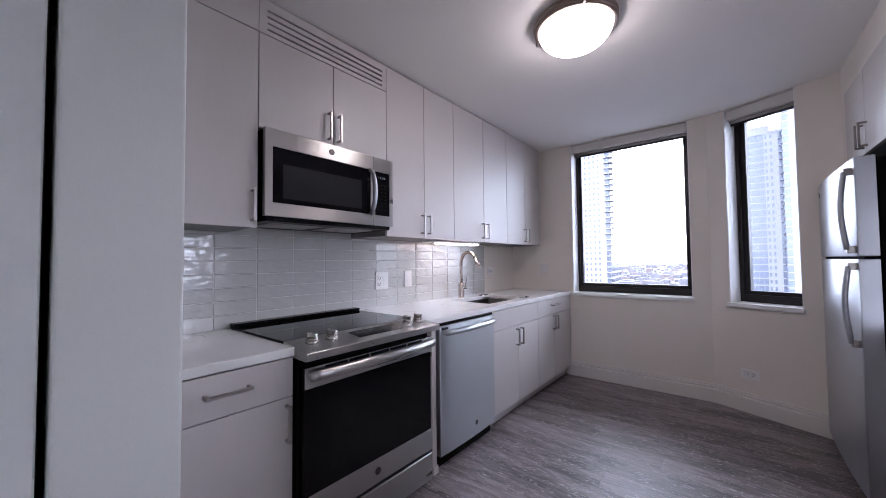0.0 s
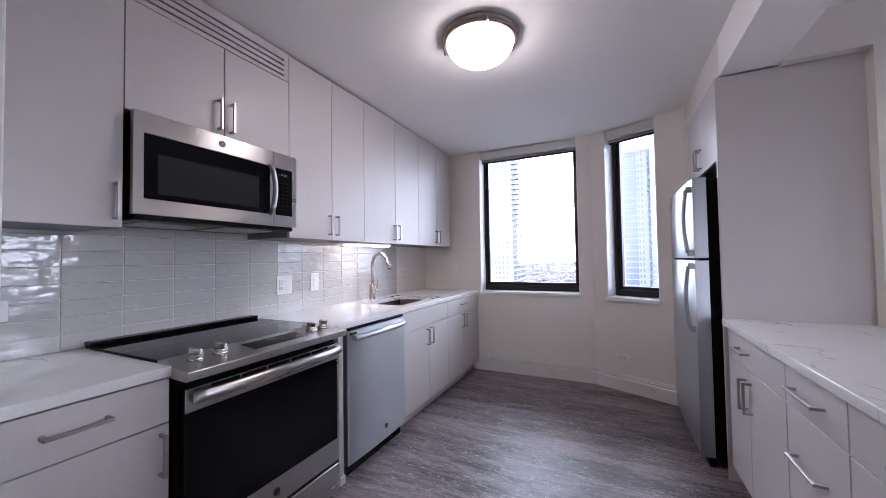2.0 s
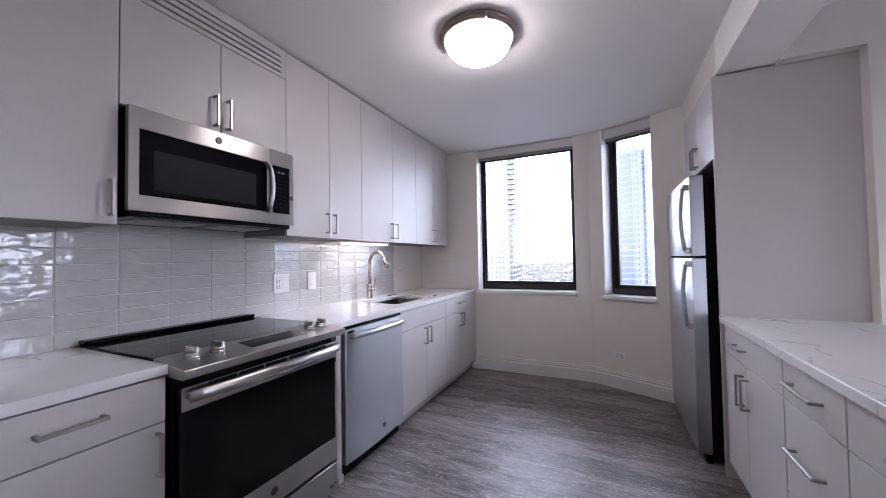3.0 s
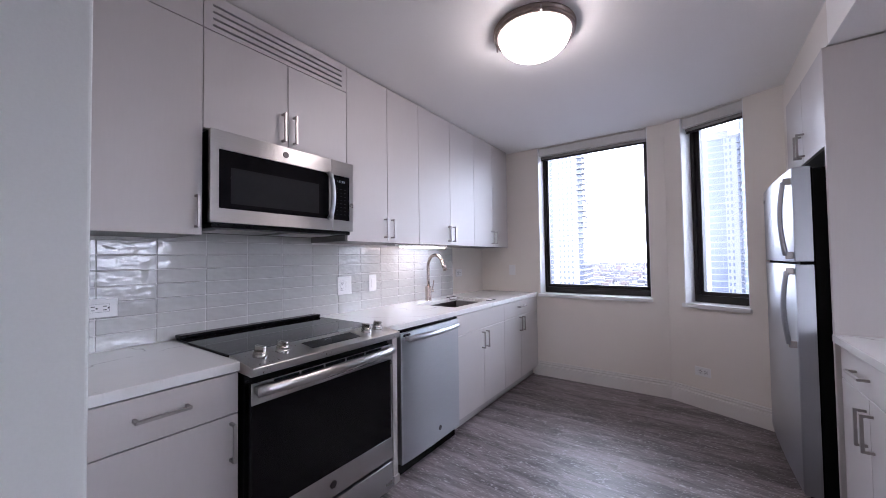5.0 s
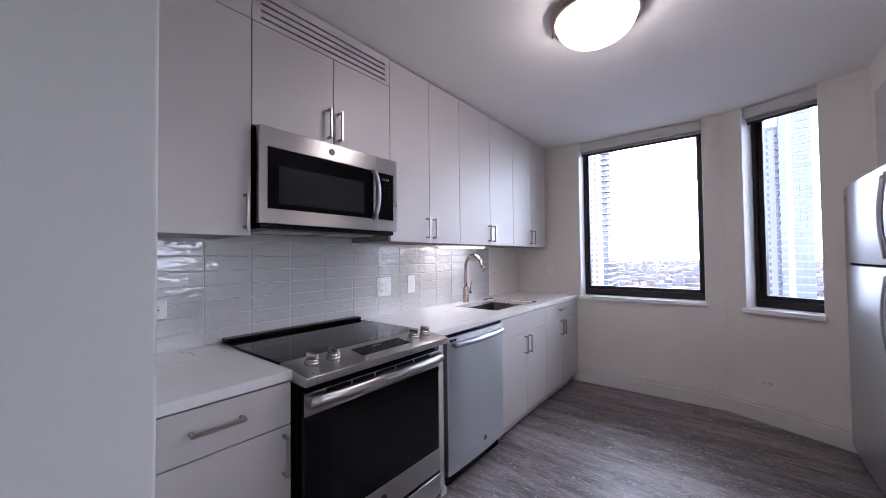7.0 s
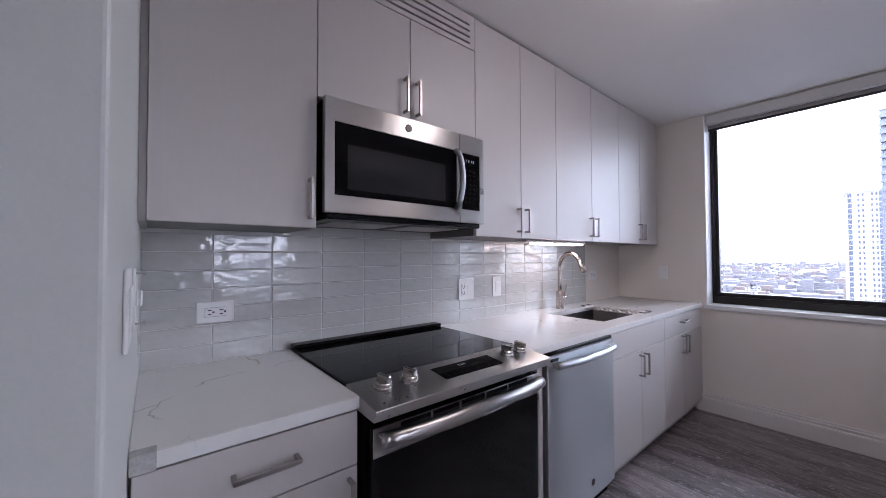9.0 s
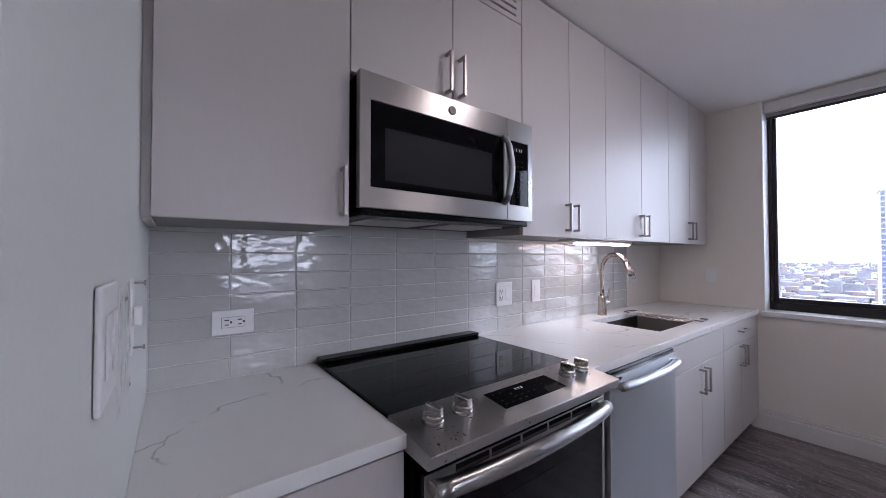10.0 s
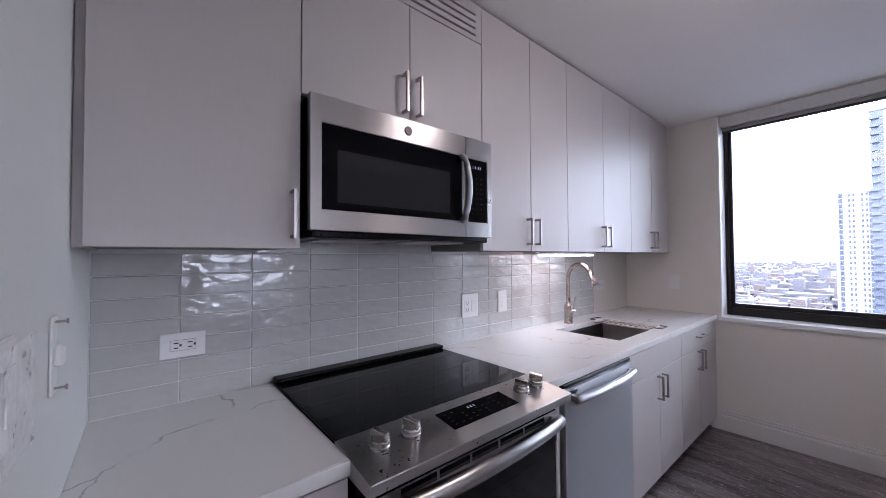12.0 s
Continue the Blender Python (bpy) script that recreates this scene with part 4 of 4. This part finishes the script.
plate("outlet", "white double outlet in a plate on the tiled backsplash", pose(W + 0.008, -0.275, 1.078), 0.122, 0.080, [("outlet", 0, 90)], "outlet")
plate("outlet", "white plate with an outlet and a rocker switch", pose(W + 0.008, 1.030, 1.086), 0.126, 0.130, [("outlet", -0.025, 0), ("rocker", 0.025, 0)], "outlet")
plate("light_switch", "white rocker switch on the tiled backsplash", pose(W + 0.008, 1.306, 1.088), 0.078, 0.130, [("rocker", 0, 0)], "switch")
plate("outlet", "white outlet plate on the painted wall behind the faucet", pose(W - 0.011, 2.590, 1.115), 0.120, 0.078, [("outlet", 0, 90)], "outlet")
plate("blank_plate", "blank wall-coloured cover plate beside the window", pose(0.352, NORTH - 0.001, 1.132, 0, 0, -90), 0.075, 0.115, [], "cover plate")
plate("outlet", "white double outlet low on the angled wall", ANGLED @ pose(0.248, -0.001, 0.300, 0, 0, -90), 0.118, 0.074, [("outlet", 0, 90)], "outlet")
plate("light_switch", "white two-gang switch plate on the stub wall", pose(0.815, SOUTHW + 0.001, 1.205, 0, 0, 90), 0.120, 0.128, [("rocker", -0.024, 0), ("rocker", 0.024, 0)], "switch")
sw = thing("bare_switch", "white switch without cover plate, its screws sticking out", "switch", "outlets and switches", pose(0.505, SOUTHW + 0.001, 1.192, 0, 0, 90))
part("strap", boxes((0, 0.004, -0.022, 0.022, -0.068, 0.068), bevel=0.001), M_PLASTIC, sw)
part("toggle", boxes((0.004, 0.016, -0.016, 0.016, -0.018, 0.018), bevel=0.003), M_PLASTIC, sw)
for zz in (-0.058, 0.058):
    bm = bmesh.new()
    rod(bm, (0.004, 0, zz), (0.018, 0, zz), 0.0022, 10)
    rod(bm, (0.018, 0, zz), (0.021, 0, zz), 0.0048, 14)
    part("screw", bm, M_NICKEL, sw)


film = thing("protective_film", "crinkled clear plastic film stuck over the switch plate", "plastic film", m=pose(0.800, SOUTHW + 0.001, 1.200, 0, 0, 90))
bm = bmesh.new()
fg = [[bm.verts.new((0.0105 + 0.0035 * (noise.noise(Vector((i * 0.55, j * 0.28, 3.7))) + 0.5 * abs(noise.noise(Vector((i * 1.3, j * 0.5, 9.1))))) + 0.006,
                     -0.072 + 0.009 * i + 0.003 * noise.noise(Vector((j * 0.8, 1.0, 5.0))), -0.068 + 0.009 * j)) for j in range(16)] for i in range(17)]
for i in range(16):
    for j in range(15):
        bm.faces.new((fg[i][j], fg[i + 1][j], fg[i + 1][j + 1], fg[i][j + 1]))
part("sheet", bm, M_CLEARFILM, film)


# ---- outside: towers and the low city ----
GROUND = -72.0
structure("ground", boxes((-8000, 8000, -8000, 9000, GROUND - 5, GROUND)), M_GROUND, "wide flat city ground to the horizon", "ground")


def around(az, dist):
    return 1.8 + dist * math.sin(radians(az)), dist * math.cos(radians(az))


def tower(label, az, dist, wide, deep, top, turn, floors, bays, wall_mat, pane_mat, storey, slab=0.0):
    """A tower with its storeys: each window is a shallow box on the facade, with balcony slabs where it has them."""
    x, y = around(az, dist)
    t = thing("tower_building", label, "high-rise building", "towers", pose(x, y, GROUND, 0, 0, turn))
    h = top - GROUND
    part("wall", boxes((-wide / 2, wide / 2, 0, deep, 0, h)), wall_mat, t)
    part("roof", boxes((-wide / 2 - 0.3, wide / 2 + 0.3, -0.3, deep + 0.3, h, h + 1.2), (-wide / 4, wide / 4, deep / 4, deep * 0.7, h + 1.2, h + 5)), M_CONCRETE, t)
    bw = wide / len(bays)
    kinds = {"g": mesh_of("window", boxes((-bw * 0.47, bw * 0.47, -0.18, 0.02, 0.35, storey * 0.93)), pane_mat),
             "w": mesh_of("window", boxes((-bw * 0.22, bw * 0.22, -0.18, 0.02, 0.9, storey * 0.80)), pane_mat)}
    dw_ = deep / 6
    side = mesh_of("window", boxes((-0.18, 0.02, -dw_ * 0.36, dw_ * 0.36, 0.7, storey * 0.86)), pane_mat)
    for k in range(floors):
        zz = h - (k + 1) * storey
        for i, kind in enumerate(bays):
            if kind == "s":
                continue
            o = new("window", kinds[kind])
            o.parent = t
            o.location = (-wide / 2 + bw * (i + 0.5), 0, zz)
        for i in range(6):
            for sgn in (-1, 1):
                if (sgn < 0) == (az > 0):
                    o = new("window", side)
                    o.parent = t
                    o.location, o.rotation_euler = (sgn * wide / 2, dw_ * (i + 0.5), zz), (0, 0, 0 if sgn < 0 else math.pi)
        if slab:
            part("balcony", boxes((wide / 2 - slab, wide / 2 + 1.6, -1.6, slab, zz - 0.15, zz + 0.12)), wall_mat, t)
            part("balcony", boxes((-wide / 2 - 0.4, -wide / 2 + slab * 1.4, -1.5, 0.1, zz - 0.15, zz + 0.9)), pane_mat, t)
    return t


tower("pale concrete residential tower with balconies", -17.4, 215, 27.5, 30, 105, 4, 52, "gggwgswwwwsg", M_PALE, M_TGLASS, 3.0, 2.9)
tower("white residential tower with a stepped top", -0.4, 310, 16.5, 20, 37, 6, 34, "gswwswwgsw", M_PALE, M_TGLASS, 3.0)
tower("tall tower of pale concrete and blue glass", 2.75, 215, 17.4, 16, 57, -3, 36, "ggsggggwwsg", M_PALE, M_TGLASSL, 3.1, 1.5)
tower("slim glass tower behind", 6.4, 200, 9.5, 16, 85, -3, 40, "gsggg", M_CONCRETE, M_TGLASSL, 3.1)

rng = random.Random(7)
verts, faces, mats = [], [], []
for i in range(1500):
    az, dist = rng.uniform(-26, 16), 230 + 4200 * rng.random() ** 1.7
    x, y = around(az, dist)
    w, dp, hh = rng.uniform(8, 34), rng.uniform(8, 30), rng.uniform(4, 13) * (1 if rng.random() < 0.93 else 2.4)
    n0 = len(verts)
    for zz in (GROUND - 0.5, GROUND + hh):
        verts += [(x - w / 2, y - dp / 2, zz), (x + w / 2, y - dp / 2, zz), (x + w / 2, y + dp / 2, zz), (x - w / 2, y + dp / 2, zz)]
    faces += [(n0 + 4, n0 + 5, n0 + 6, n0 + 7)] + [(n0 + k, n0 + (k + 1) % 4, n0 + 4 + (k + 1) % 4, n0 + 4 + k) for k in range(4)]
    mats += [0 if rng.random() < 0.75 else 1] * 5
me = bpy.data.meshes.new("low_city")
me.from_pydata(verts, [], faces)
me.materials.append(M_CITY)
me.materials.append(M_BRICK)
me.polygons.foreach_set("material_index", mats)
tagged(new("low_city", me), "low pale city blocks stretching to the horizon", "city", kind="stuff")
verts, faces = [], []
for i in range(4000):
    az, dist = rng.uniform(-26, 16), 210 + 4500 * rng.random() ** 1.5
    x, y = around(az, dist)
    r = rng.uniform(2.5, 6)
    n0 = len(verts)
    verts += [(x + r * rng.uniform(-1, 1), y + r * rng.uniform(-1, 1), GROUND + r * rng.uniform(0.3, 2)) for k in range(5)]
    faces += [(n0, n0 + 1, n0 + 2), (n0 + 1, n0 + 2, n0 + 3), (n0 + 2, n0 + 3, n0 + 4), (n0, n0 + 3, n0 + 4)]
me = bpy.data.meshes.new("street_trees")
me.from_pydata(verts, [], faces)
me.materials.append(M_LEAF)
tagged(new("street_trees", me), "bare winter street trees among the blocks", "trees", kind="stuff")
for az, a2, wd in ((-9, -6, 22), (-12, -4, 14), (2, -3, 16)):
    p, q = Vector(around(az, 230)).to_3d(), Vector(around(a2, 3500)).to_3d()
    d = (q - p).normalized()
    nrm = Vector((-d.y, d.x, 0)) * wd / 2
    bm = bmesh.new()
    vs = [bm.verts.new(k + Vector((0, 0, zz))) for zz in (GROUND - 1, GROUND + 0.4) for k in (p - nrm, p + nrm, q + nrm, q - nrm)]
    for f4 in ((4, 5, 6, 7), (0, 1, 5, 4), (1, 2, 6, 5), (2, 3, 7, 6), (3, 0, 4, 7)):
        bm.faces.new([vs[i] for i in f4])
    bmesh.ops.recalc_face_normals(bm, faces=bm.faces[:])
    structure("road", bm, M_ASPHALT, "long straight city road", "road")

# ---- backsplash tiles ----
TW, TH, JOINT = 0.2105, 0.0694, 0.0030
TILE_END = SOUTHW + 0.002 + 14 * TW
splash = structure("backsplash", boxes((W - 0.012, W + 0.0042, SOUTHW, TILE_END, 0.86, 1.44)), M_GROUT, "pale grey stacked glazed tile backsplash with thin grout", "backsplash")
tile = mesh_of("tile", boxes((0, 0.009, JOINT / 2, TW - JOINT / 2, JOINT / 2, TH - JOINT / 2), bevel=0.0022, segs=2), M_TILE)
tiles = {}
rng = random.Random(3)
cols = 14
for r in range(8):
    for cidx in range(cols):
        y = SOUTHW + 0.002 + cidx * TW
        if r == 7 and not (-0.01 < y + TW and y < 0.76):
            continue
        o = new("tile", tile)
        o.parent = splash
        o.location = (W - 0.0025, y, TOP + 0.001 + r * TH)
        o.rotation_euler = (0, radians(rng.uniform(-0.5, 0.5)), radians(rng.uniform(-0.22, 0.22)))

# ---- floor planks, laid along x ----
PW, PL = 0.182, 1.22
flo = bpy.data.objects["floor"]
plank = mesh_of("plank", boxes((0.0001, PL - 0.0001, 0.0001, PW - 0.0001, -0.0048, 0.0), bevel=0.0004), M_PLANK)
rows_n = int((3.14 + 1.3) / PW) + 1
for r in range(rows_n):
    y = NORTH - (r + 1) * PW
    x = 0.02 + rng.random() * 0.55 if y > -0.5 else 1.12
    while x < 3.0:
        o = new("plank", plank)
        o.parent = flo
        o.location = (x, y, 0)
        x += PL
